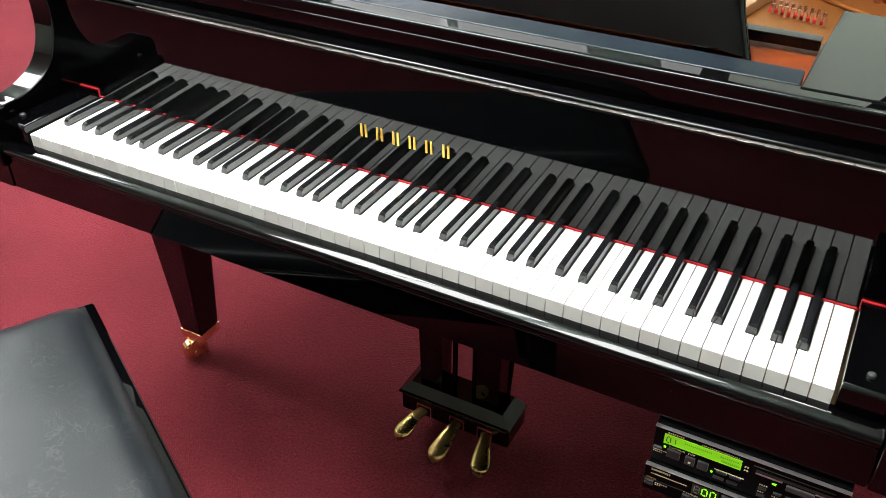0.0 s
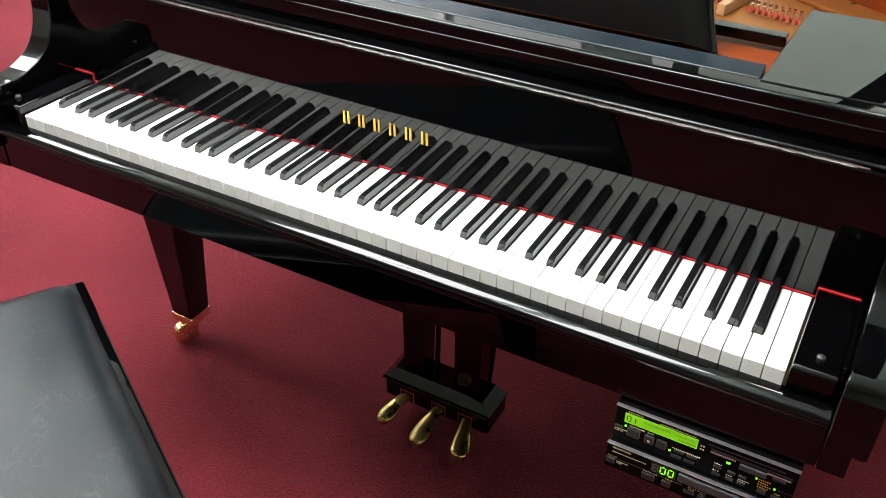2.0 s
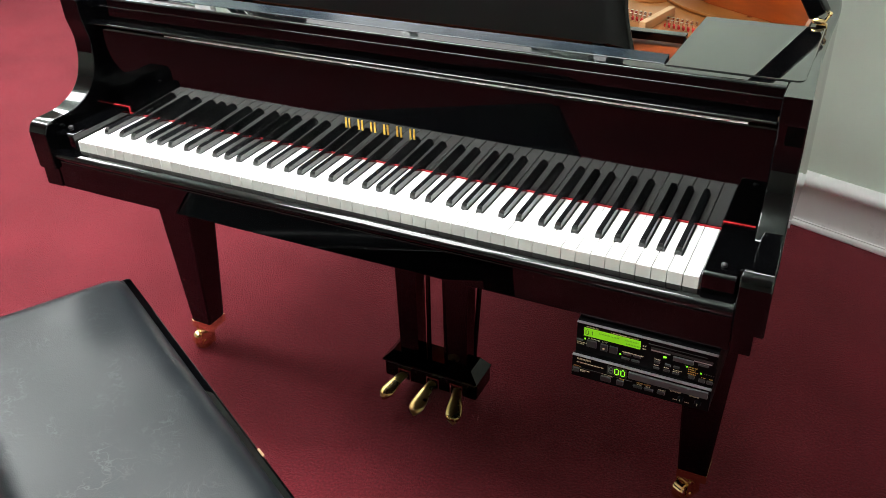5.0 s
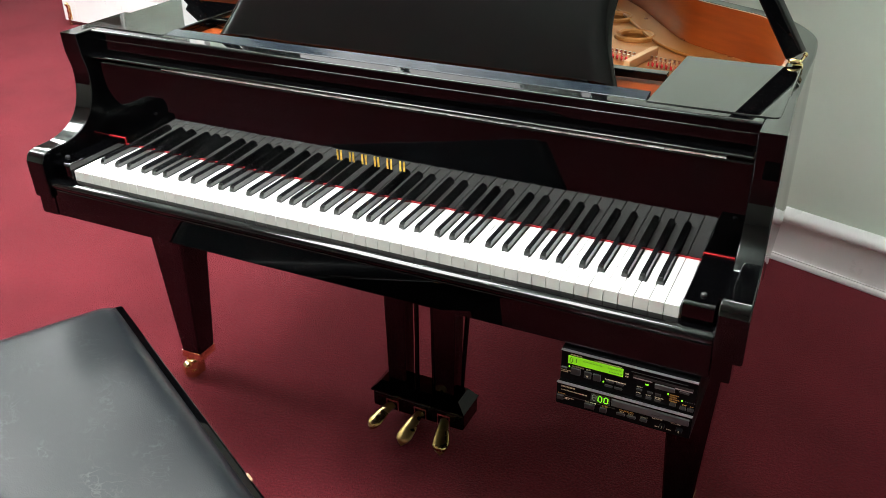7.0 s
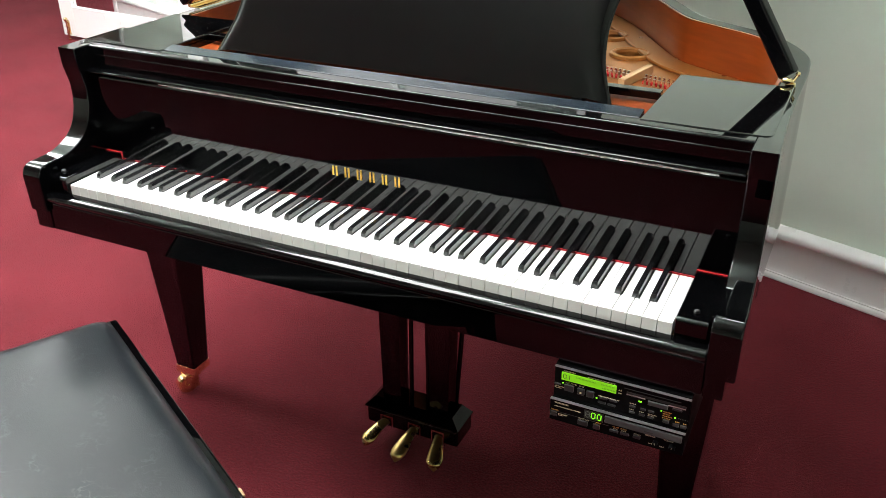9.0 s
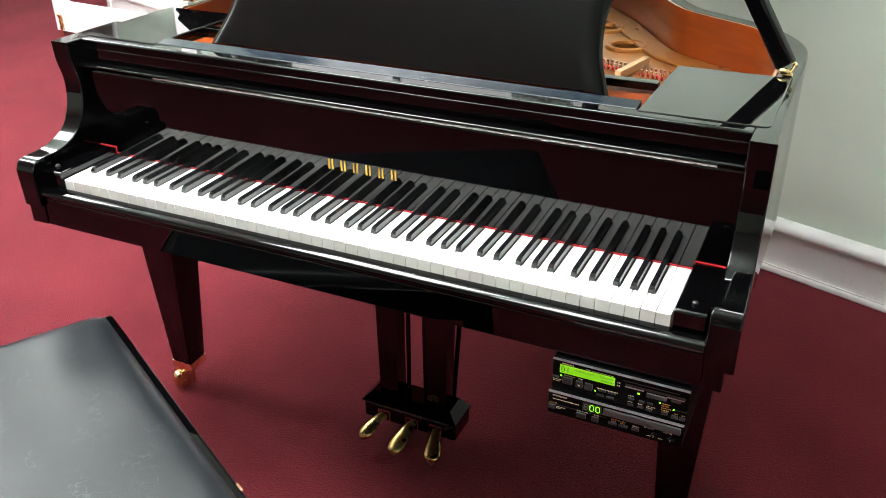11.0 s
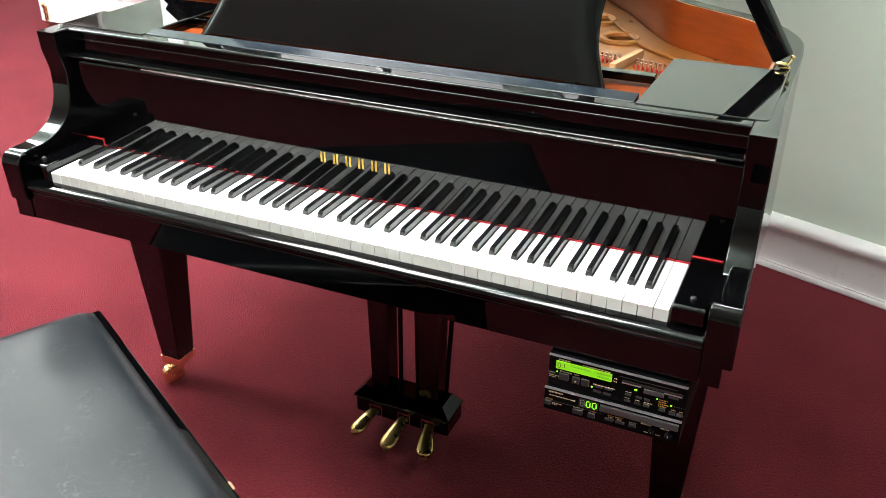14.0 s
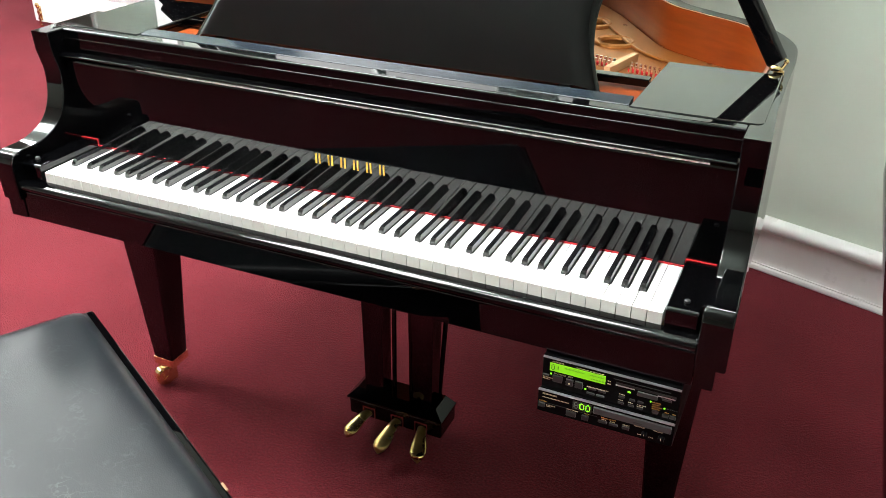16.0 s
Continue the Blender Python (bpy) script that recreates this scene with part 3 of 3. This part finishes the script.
brk = box(1.285, 1.303, 0.464, 0.476, 0.966, 0.978, 0.002)
ball(FOOT + Vector((-0.013, -0.003, 0.008)), 0.0075, scale=(1.4, 0.8, 0.8), bm=brk)
rod((1.296, 0.471, 0.978), (1.303, 0.480, 0.991), 0.003, bm=brk)
ball((1.303, 0.480, 0.992), 0.0045, bm=brk)
part("bracket", brk, BRASS, prop, "brass prop bracket")


# legs with brass casters
def leg(x, y, turn):
    zb, zt, hb, ht = 0.086, 0.632, 0.030, 0.0585
    secs = []
    for z, h in ((zb, hb), (0.33, hb + (ht - hb) * 0.45), (zt - 0.005, ht)):
        c = 0.004
        secs.append([(x + sx * h - (sx * c if k else 0), y + sy * h - (0 if k else sy * c), z) for sx, sy, k in ((-1, -1, 0), (-1, -1, 1), (1, -1, 1), (1, -1, 0), (1, 1, 0), (1, 1, 1), (-1, 1, 1), (-1, 1, 0))])
    lg = part("leg", loft(secs), LACQUER, piano, "square tapered black leg", 30)
    fer = box(x - 0.0305, x + 0.0305, y - 0.0305, y + 0.0305, 0.064, 0.086, 0.001)
    part("ferrule", fer, BRASS, lg, "brass ferrule")
    dx, dy = math.cos(radians(turn)), math.sin(radians(turn))
    fork = rod((x, y, 0.05), (x, y, 0.066), 0.016)
    for s in (-1, 1):
        box(-0.004, 0.032, s * 0.0165 - 0.0025, s * 0.0165 + 0.0025, 0.015, 0.060, 0.002, bm=fork, m=Matrix.Translation((x, y, 0)) @ pose(0, 0, 0, 0, 0, turn))
    box(-0.012, 0.030, -0.019, 0.019, 0.050, 0.062, 0.003, bm=fork, m=Matrix.Translation((x, y, 0)) @ pose(0, 0, 0, 0, 0, turn))
    part("fork", fork, BRASS, lg, "brass caster fork")
    cx, cy = x + dx * 0.024, y + dy * 0.024
    wh = rod((cx + dy * 0.013, cy - dx * 0.013, 0.0265), (cx - dy * 0.013, cy + dx * 0.013, 0.0265), 0.0265, n=28)
    bmesh.ops.bevel(wh, geom=[e for e in wh.edges if len(e.link_faces) == 2 and e.calc_face_angle(0) > 0.8], offset=0.004, segments=2, affect="EDGES")
    rod((cx + dy * 0.021, cy - dx * 0.021, 0.0265), (cx - dy * 0.021, cy + dx * 0.021, 0.0265), 0.005, bm=wh)
    part("caster", wh, BRASS, lg, "brass caster wheel")


leg(-0.054, 0.308, -118)
leg(1.228, 0.307, -120)
leg(0.42, 1.25, 40)

# pedal lyre
lyre = part("lyre_box", box(0.466, 0.712, 0.338, 0.425, 0.043, 0.0895, 0.006, 3), LACQUER, piano, "black pedal box of the lyre")


def oblong(x0, x1, y0, y1, z):
    return [(x0, y0, z), (x1, y0, z), (x1, y1, z), (x0, y1, z)]


part("cap", loft([oblong(0.461, 0.714, 0.337, 0.426, 0.089), oblong(0.461, 0.714, 0.337, 0.426, 0.0925), oblong(0.464, 0.711, 0.340, 0.423, 0.0945), oblong(0.484, 0.692, 0.353, 0.411, 0.116)]), LACQUER, lyre, "", 20)
for x0, x1, t0, t1 in ((0.501, 0.550, 0.496, 0.552), (0.628, 0.677, 0.624, 0.690)):
    part("lyre_post", loft([oblong(x0, x1, 0.362, 0.402, 0.115), oblong(t0, t1, 0.356, 0.408, 0.633)]), LACQUER, piano, "tapered black lyre post", 20)
part("lyre_block", box(0.487, 0.712, 0.34, 0.43, 0.573, 0.633, 0.004), LACQUER, piano)
for x, tx in ((0.571, 0.577), (0.617, 0.614)):
    part("pedal_rod", rod((x, 0.378, 0.09), (tx, 0.380, 0.633), 0.0055, n=12), LACQUER, piano)
for x, tx in ((0.520, 0.530), (0.669, 0.689)):
    part("lyre_brace", rod((x, 0.42, 0.08), (tx, 0.47, 0.633), 0.006, n=12), LACQUER, piano)


def pedal(x, tx, ty):
    """A brass pedal from its slot at x to the tip at (tx, ty)."""
    a, b = Vector((x, 0.348, 0.059)), Vector((tx, ty, 0.041))
    d = (b - a)
    side = Vector((d.y, -d.x, 0)).normalized()
    prof = [(0.0, 0.0105, 0.0), (0.16, 0.0108, 0.003), (0.30, 0.0122, 0.005), (0.46, 0.0150, 0.004), (0.64, 0.0182, 0.001), (0.82, 0.0194, -0.001), (0.93, 0.0158, -0.002), (0.982, 0.0095, -0.003), (1.0, 0.003, -0.004)]
    secs = []
    for t, w, lift in prof:
        c = a + d * t + Vector((0, 0, lift))
        sec = []
        for i in range(20):
            an = 2 * math.pi * i / 20
            sec.append(c + side * (w * math.cos(an)) + Vector((0, 0, 0.0075 * math.sin(an) * (1.0 if math.sin(an) > 0 else 1.5))))
        secs.append(sec)
    p = part("pedal", loft(secs), PEDAL, piano, "worn brass pedal", 60)
    fr = box(x - 0.0165, x + 0.0165, 0.3360, 0.3385, 0.073, 0.076, 0.0005)
    box(x - 0.0165, x - 0.0145, 0.3360, 0.3385, 0.048, 0.072, 0.0005, bm=fr)
    box(x + 0.0145, x + 0.0165, 0.3360, 0.3385, 0.048, 0.072, 0.0005, bm=fr)
    part("slot_felt", fr, FELT_D, lyre, "red felt lining the pedal slot")


pedal(0.521, 0.496, 0.268)
pedal(0.597, 0.590, 0.248)
pedal(0.660, 0.688, 0.258)

# ---------------------------------------------------------------- player units under the keybed
def bars(root, spots, y, material, name="printed_mark"):
    """Small printed marks too fine to read: x, z, width, height."""
    bm = bmesh.new()
    for x, z, w, h in spots:
        n = max(1, int(w / 0.0023))
        for i in range(n):
            box(x + i * w / n, x + (i + 0.66) * w / n, y - 0.0003, y + 0.0002, z + 0.12 * h, z + 0.82 * h, bm=bm)
    return tagged(part(name, bm, material, root), kind="stuff")


def digit(root, ch, x, z, w, h, y, on, off, t=0.0018):
    lit = {"0": "abcdef", "1": "bc", "8": "", "4": "bcfg"}[ch]
    seg = {"a": (x + t, z + h - t, w - 2 * t, t), "b": (x + w - t, z + h / 2, t, h / 2 - t), "c": (x + w - t, z + t, t, h / 2 - t), "d": (x + t, z, w - 2 * t, t),
           "e": (x, z + t, t, h / 2 - t), "f": (x, z + h / 2, t, h / 2 - t), "g": (x + t, z + h / 2 - t / 2, w - 2 * t, t)}
    bm = bmesh.new()
    for k, (a, b, c, d) in seg.items():
        if (k in lit) or (off and not lit):
            box(a + 0.0003, a + c - 0.0003, y - 0.0004, y + 0.0002, b + 0.0003, b + d - 0.0003, bm=bm)
    part("digit", bm, on if lit else off, root)


def button(root, x, z, w, h, y, material=None, d=0.0035):
    return part("button", box(x, x + w, y - d, y + 0.002, z, z + h, 0.0008), material or DGREY, root)


def label(root, words, x, z, size, y, material=None):
    lettering("lettering", words, size, pose(x, y - 0.0006, z, 90), material or PRINT, root)


UX0, UX1 = 1.054, 1.274
control = thing("player_control_unit", pose(UX0 - 0.001, -0.029, 0.5647) @ Matrix.Diagonal((0.985, 1, 0.87, 1)), "black player control unit with lit green display under the piano", "control unit")
W_U = UX1 - UX0
H_U = 0.0670
part("body", box(0, W_U, 0.004, 0.26, 0.0, H_U, 0.0015), PLASTIC, control)
part("mounting_bracket", box(0.002, W_U - 0.002, 0.012, 0.25, H_U, 0.0746), PLASTIC, control)
part("front_panel", box(0.0005, W_U - 0.0005, 0.0, 0.004, 0.0005, H_U - 0.004, 0.0008), PLASTIC, control)
part("top_trim", box(0.0, W_U, -0.0015, 0.004, H_U - 0.0029, H_U - 0.0015, 0.0004), SILVER, control, "silver edge line")
scr = part("display", box(0.0125, 0.1035, -0.0008, 0.0005, 0.0385, 0.0560), LCD, control, "glowing green display", None)
digit(scr, "0", 0.0150, 0.0415, 0.0062, 0.0120, -0.0012, LCD_INK, None, 0.0017)
digit(scr, "1", 0.0210, 0.0415, 0.0062, 0.0120, -0.0012, LCD_INK, None, 0.0017)
bars(scr, [(0.037, 0.0492, 0.033, 0.0032), (0.079, 0.0492, 0.022, 0.0032), (0.081, 0.0415, 0.022, 0.0038)], -0.0010, LCD_DIM)
bars(control, [(0.016, 0.0575, 0.020, 0.0030), (0.056, 0.0575, 0.045, 0.0016), (0.107, 0.046, 0.006, 0.0035), (0.107, 0.040, 0.006, 0.003)], -0.0002, PRINT)
bars(control, [(0.002, 0.0205, 0.017, 0.0018), (0.002, 0.017, 0.012, 0.0018), (0.0755, 0.0235, 0.035, 0.002), (0.127, 0.0255, 0.010, 0.002), (0.127, 0.0125, 0.008, 0.002), (0.143, 0.0125, 0.008, 0.002), (0.157, 0.0125, 0.014, 0.002), (0.157, 0.009, 0.010, 0.002)], -0.0002, PRINT)
bars(control, [(0.1795, 0.0265, 0.014, 0.0022), (0.1795, 0.0220, 0.012, 0.0022), (0.1795, 0.0175, 0.016, 0.0022), (0.1795, 0.0130, 0.013, 0.0022), (0.200, 0.0115, 0.007, 0.002), (0.212, 0.0115, 0.006, 0.002)], -0.0002, PRINT_O)
label(control, "PLAY/PAUSE", 0.020, 0.0330, 0.0036, 0.0)
label(control, "STOP", 0.043, 0.0330, 0.0036, 0.0)
for x, z, w, h in ((0.0185, 0.0175, 0.0160, 0.0135), (0.0410, 0.0165, 0.0115, 0.0135), (0.0560, 0.0165, 0.0125, 0.0135), (0.002, 0.026, 0.010, 0.003)):
    button(control, x, z, w, h, 0.0)
for x, z in ((0.078, 0.0195), (0.094, 0.0195), (0.076, 0.009), (0.092, 0.009), (0.127, 0.019), (0.144, 0.0185), (0.157, 0.0185), (0.127, 0.006), (0.143, 0.006), (0.157, 0.0055)):
    button(control, x, z, 0.0125 if x < 0.12 else 0.009, 0.0042, 0.0, None, 0.0022)
for x, z in ((0.181, 0.006), (0.197, 0.0035), (0.2085, 0.0035)):
    button(control, x, z, 0.0095, 0.0060, 0.0)
part("stop_mark", box(0.0452, 0.0482, -0.0040, -0.0032, 0.0205, 0.0235), PRINT, control)
part("disk_slot", box(0.120, 0.214, -0.0004, 0.001, 0.0452, 0.0500), IRON, control)
part("slot_line", box(0.120, 0.150, -0.0012, 0.001, 0.0430, 0.0446), SILVER, control, "pale line below the slot")
part("slot_line", box(0.116, 0.205, -0.0012, 0.001, 0.0555, 0.0562), DGREY, control)
part("slot_line", box(0.186, 0.213, -0.0012, 0.001, 0.0432, 0.0444), SILVER, control)
part("disk_flap", box(0.155, 0.186, -0.0030, 0.001, 0.0345, 0.0430, 0.0006), MGREY, control, "grey disk door")
part("eject_button", box(0.193, 0.208, -0.0022, 0.001, 0.0370, 0.0410, 0.0006), DGREY, control)
for x, z, w in ((0.0140, 0.0305, 0.0032), (0.0720, 0.0165, 0.0032), (0.140, 0.0345, 0.0062), (0.1755, 0.0265, 0.003), (0.1975, 0.0195, 0.0032)):
    part("indicator", box(x, x + w * 0.75, -0.0012, 0.0005, z, z + 0.0024), LED, control, "lit green indicator", None)
for i in range(5):
    part("indicator", rod((0.204 + i * 0.0035, -0.001, 0.021), (0.204 + i * 0.0035, 0.0005, 0.021), 0.0008, n=8), MGREY, control)

deck = thing("disc_player", pose(UX0 - 0.003, -0.036, 0.5190) @ Matrix.Diagonal((0.985, 1, 0.86, 1)), "black disc player with green digits below the control unit", "disc player")
H_D = 0.0520
part("body", box(0.002, W_U + 0.001, 0.004, 0.25, 0.0, H_D, 0.0015), PLASTIC, deck)
part("front_panel", box(0, W_U + 0.001, 0.0, 0.004, 0.0005, H_D - 0.004, 0.0008), PLASTIC, deck)
part("top_trim", box(0.0, W_U + 0.001, -0.0018, 0.004, H_D - 0.0033, H_D - 0.0018, 0.0004), SILVER, deck, "silver edge line")
part("panel_seam", box(0.0, 0.1, -0.0006, 0.001, 0.0220, 0.0226), DGREY, deck)
part("digit_window", box(0.0585, 0.0905, -0.0004, 0.001, 0.0255, 0.0445), IRON, deck)
for ch, x in (("8", 0.0605), ("0", 0.0700), ("0", 0.0800)):
    digit(deck, ch, x, 0.0280, 0.0080, 0.0145, -0.0006, LED, SEG_OFF, 0.0019)
part("disc_tray", box(0.0935, 0.2170, -0.0035, 0.002, 0.0300, 0.0440, 0.0008), MGREY, deck, "dark grey disc tray")
part("tray_mark", box(0.158, 0.172, -0.0039, -0.003, 0.0350, 0.0368), DGREY, deck)
label(deck, "POWER", 0.003, 0.0240, 0.0036, 0.0, PRINT_O)
label(deck, "PLAY/PAUSE", 0.050, 0.0205, 0.0034, 0.0)
label(deck, "STOP", 0.079, 0.0205, 0.0036, 0.0, PRINT_O)
label(deck, "SONG SELECT", 0.107, 0.0225, 0.0038, 0.0, PRINT_O)
label(deck, "REPEAT", 0.1420, 0.0200, 0.0034, 0.0)
label(deck, "BALANCE", 0.160, 0.0250, 0.0038, 0.0)
label(deck, "VOLUME", 0.190, 0.0250, 0.0038, 0.0)
bars(deck, [(0.008, 0.0405, 0.024, 0.0042), (0.008, 0.0335, 0.045, 0.0022), (0.015, 0.0170, 0.016, 0.0018), (0.015, 0.0140, 0.008, 0.0018), (0.108, 0.0185, 0.008, 0.002), (0.122, 0.0185, 0.008, 0.002), (0.166, 0.008, 0.007, 0.0018), (0.184, 0.008, 0.008, 0.0018)], -0.0002, PRINT)
for x, z, w, h in ((0.002, 0.0185, 0.011, 0.003), (0.002, 0.0125, 0.011, 0.003), (0.0495, 0.0085, 0.0165, 0.0100), (0.0755, 0.0085, 0.0110, 0.0100), (0.103, 0.0130, 0.014, 0.0045), (0.1205, 0.0130, 0.014, 0.0045), (0.1415, 0.0130, 0.0115, 0.0060)):
    button(deck, x, z, w, h, 0.0)
for x, r in ((0.1775, 0.0044), (0.2040, 0.0054)):
    kb = rod((x, 0.0, 0.016), (x, -0.009, 0.016), r, r * 0.88, n=20)
    kn = part("knob", kb, PLASTIC, deck, "round black knob")
    part("pointer", box(x - 0.0004, x + 0.0004, -0.0094, -0.0088, 0.016, 0.016 + r * 0.85), PRINT, kn)

# ---------------------------------------------------------------- the bench
BL, BD = 0.79, 0.37
bench = thing("piano_bench", pose(0.121, -0.059, 0, 0, 0, -28.6), "black piano bench with a creased leather seat on the carpet", "bench")
part("seat_frame", box(0, BL, -BD, 0, 0.430, 0.4765, 0.006, 3), LACQUER, bench, "glossy black seat frame")
NX, NY = 40, 24
cush = bmesh.new()
grid = []
for j in range(NY + 1):
    row = []
    for i in range(NX + 1):
        u, v = i / NX, j / NY
        x, y = 0.009 + u * (BL - 0.018), -BD + 0.015 + v * (BD - 0.030)
        ex, ey = min(u, 1 - u) * (BL - 0.016), min(v, 1 - v) * (BD - 0.016)
        e = min(1.0, ex / 0.045), min(1.0, ey / 0.045)
        puff = math.sqrt(max(0, 1 - (1 - e[0]) ** 2)) * math.sqrt(max(0, 1 - (1 - e[1]) ** 2))
        z = 0.4775 + 0.026 * puff + 0.008 * math.sin(math.pi * u) * math.sin(math.pi * v) + 0.0012 * noise.noise((x * 9, y * 9, 0.3)) * puff
        row.append(cush.verts.new((x, y, z)))
    grid.append(row)
for j in range(NY):
    for i in range(NX):
        cush.faces.new((grid[j][i], grid[j][i + 1], grid[j + 1][i + 1], grid[j + 1][i]))
rim_v = [grid[0][i] for i in range(NX + 1)] + [grid[j][NX] for j in range(1, NY + 1)] + [grid[NY][i] for i in range(NX - 1, -1, -1)] + [grid[j][0] for j in range(NY - 1, 0, -1)]
under = [cush.verts.new((v.co.x, v.co.y, 0.470)) for v in rim_v]
for i in range(len(rim_v)):
    cush.faces.new((rim_v[i], rim_v[(i + 1) % len(rim_v)], under[(i + 1) % len(rim_v)], under[i]))
cush.faces.new(under)
part("seat_cushion", cush, LEATHER, bench, "padded black leather seat, creased", 60)
chip = bmesh.new()
for dx, h, w in ((0.0, 0.004, 0.010), (0.007, 0.0055, 0.008), (0.012, 0.003, 0.007)):
    box(0.612 + dx, 0.612 + dx + w, -0.0035, 0.0006, 0.4765 - h, 0.4772, 0.0008, bm=chip)
part("chipped_edge", chip, MAPLE, bench, "pale chip in the lacquered edge")
for x0, x1, y0, y1 in ((0.03, BL - 0.03, -0.05, -0.03), (0.03, BL - 0.03, -BD + 0.03, -BD + 0.05), (0.03, 0.05, -BD + 0.05, -0.05), (BL - 0.05, BL - 0.03, -BD + 0.05, -0.05)):
    part("apron", box(x0, x1, y0, y1, 0.355, 0.431, 0.002), LACQUER, bench)
for x in (0.055, BL - 0.055):
    for y in (-0.055, -BD + 0.055):
        part("leg", loft([[(x - h, y - h, z), (x + h, y - h, z), (x + h, y + h, z), (x - h, y + h, z)] for z, h in ((0.0, 0.018), (0.30, 0.026), (0.430, 0.026))]), LACQUER, bench, "", 20)

# ---------------------------------------------------------------- a neighbouring stand
stand = thing("pedestal_stand", pose(1.86, 0.62, 0), "round tapered pedestal in polished black lacquer beside the wall", "pedestal")
STAND = [(0.0, 0.180), (0.012, 0.186), (0.25, 0.238), (0.50, 0.295), (0.70, 0.340), (0.765, 0.353), (0.795, 0.354), (0.825, 0.344), (0.860, 0.325), (0.870, 0.31)]
part("column", loft([[(r * math.cos(k * math.pi / 36), r * math.sin(k * math.pi / 36), z) for k in range(72)] for z, r in STAND]), LACQUER, stand, "", 40)

# ---------------------------------------------------------------- the keys
BLACK_SHIFT = {"A": 0.0042, "C": -0.0034, "D": 0.0034, "F": -0.0044, "G": 0.0}
NAMES = "ABCDEFG"
BLACK_HALF = 0.0054


def white_key_mesh(cut_l, cut_r):
    """One white key from its own left edge; cut_l and cut_r are the widths taken by its black neighbours."""
    g, w, yb, yf = 0.0007, PITCH - 0.0007, 0.20, 0.049
    pts = [(g, 0.0), (w, 0.0)]
    pts += [(w, yf), (w - cut_r, yf), (w - cut_r, yb)] if cut_r else [(w, yb)]
    pts += [(g + cut_l, yb), (g + cut_l, yf), (g, yf)] if cut_l else [(g, yb)]
    bm = prism(pts, along_z, -0.0225, 0.0)
    top = [e for e in bm.edges if all(abs(v.co.z) < 1e-6 for v in e.verts)]
    bmesh.ops.bevel(bm, geom=top, offset=0.0007, segments=1, affect="EDGES")
    me = bpy.data.meshes.new("white_key")
    bmesh.ops.recalc_face_normals(bm, faces=bm.faces)
    bm.to_mesh(me)
    bm.free()
    me.materials.append(IVORY)
    return me


def black_key_mesh():
    secs = []
    for y, zt, top in ((0.0, 0.0008, 0.0056), (0.0018, 0.0085, 0.0051), (0.0042, 0.0112, 0.0045), (0.0075, 0.0122, 0.0044), (0.15, 0.0122, 0.0044)):
        b = BLACK_HALF
        r = min(0.0016, zt * 0.4)
        secs.append([(-b, y, -0.012), (b, y, -0.012), (b, y, 0.0004), (top, y, zt - r), (top - r, y, zt), (-top + r, y, zt), (-top, y, zt - r), (-b, y, 0.0004)])
    bm = loft(secs)
    bmesh.ops.recalc_face_normals(bm, faces=bm.faces)
    me = bpy.data.meshes.new("black_key")
    bm.to_mesh(me)
    bm.free()
    me.materials.append(EBONY)
    me.shade_smooth()
    me.set_sharp_from_angle(angle=radians(28))
    return me


BLACK_MESH = black_key_mesh()
WHITES = {}
for i in range(52):
    nm = NAMES[i % 7]
    prev = NAMES[(i - 1) % 7]
    cl = BLACK_HALF + 0.0008 + BLACK_SHIFT[prev] if i and prev in BLACK_SHIFT else 0.0
    cr = BLACK_HALF + 0.0008 - BLACK_SHIFT[nm] if i < 51 and nm in BLACK_SHIFT else 0.0
    kind = (round(cl, 5), round(cr, 5))
    if kind not in WHITES:
        WHITES[kind] = white_key_mesh(cl, cr)
    ob = new("white_key", WHITES[kind])
    ob.parent = piano
    dip = noise.noise((i * 3.7, 0.5, 0.1)) * 0.0004
    ob.matrix_basis = pose(i * PITCH, 0, K + dip)
    if cr:
        ob = new("black_key", BLACK_MESH)
        ob.parent = piano
        ob.matrix_basis = pose((i + 1) * PITCH + BLACK_SHIFT[nm], 0.050, K)
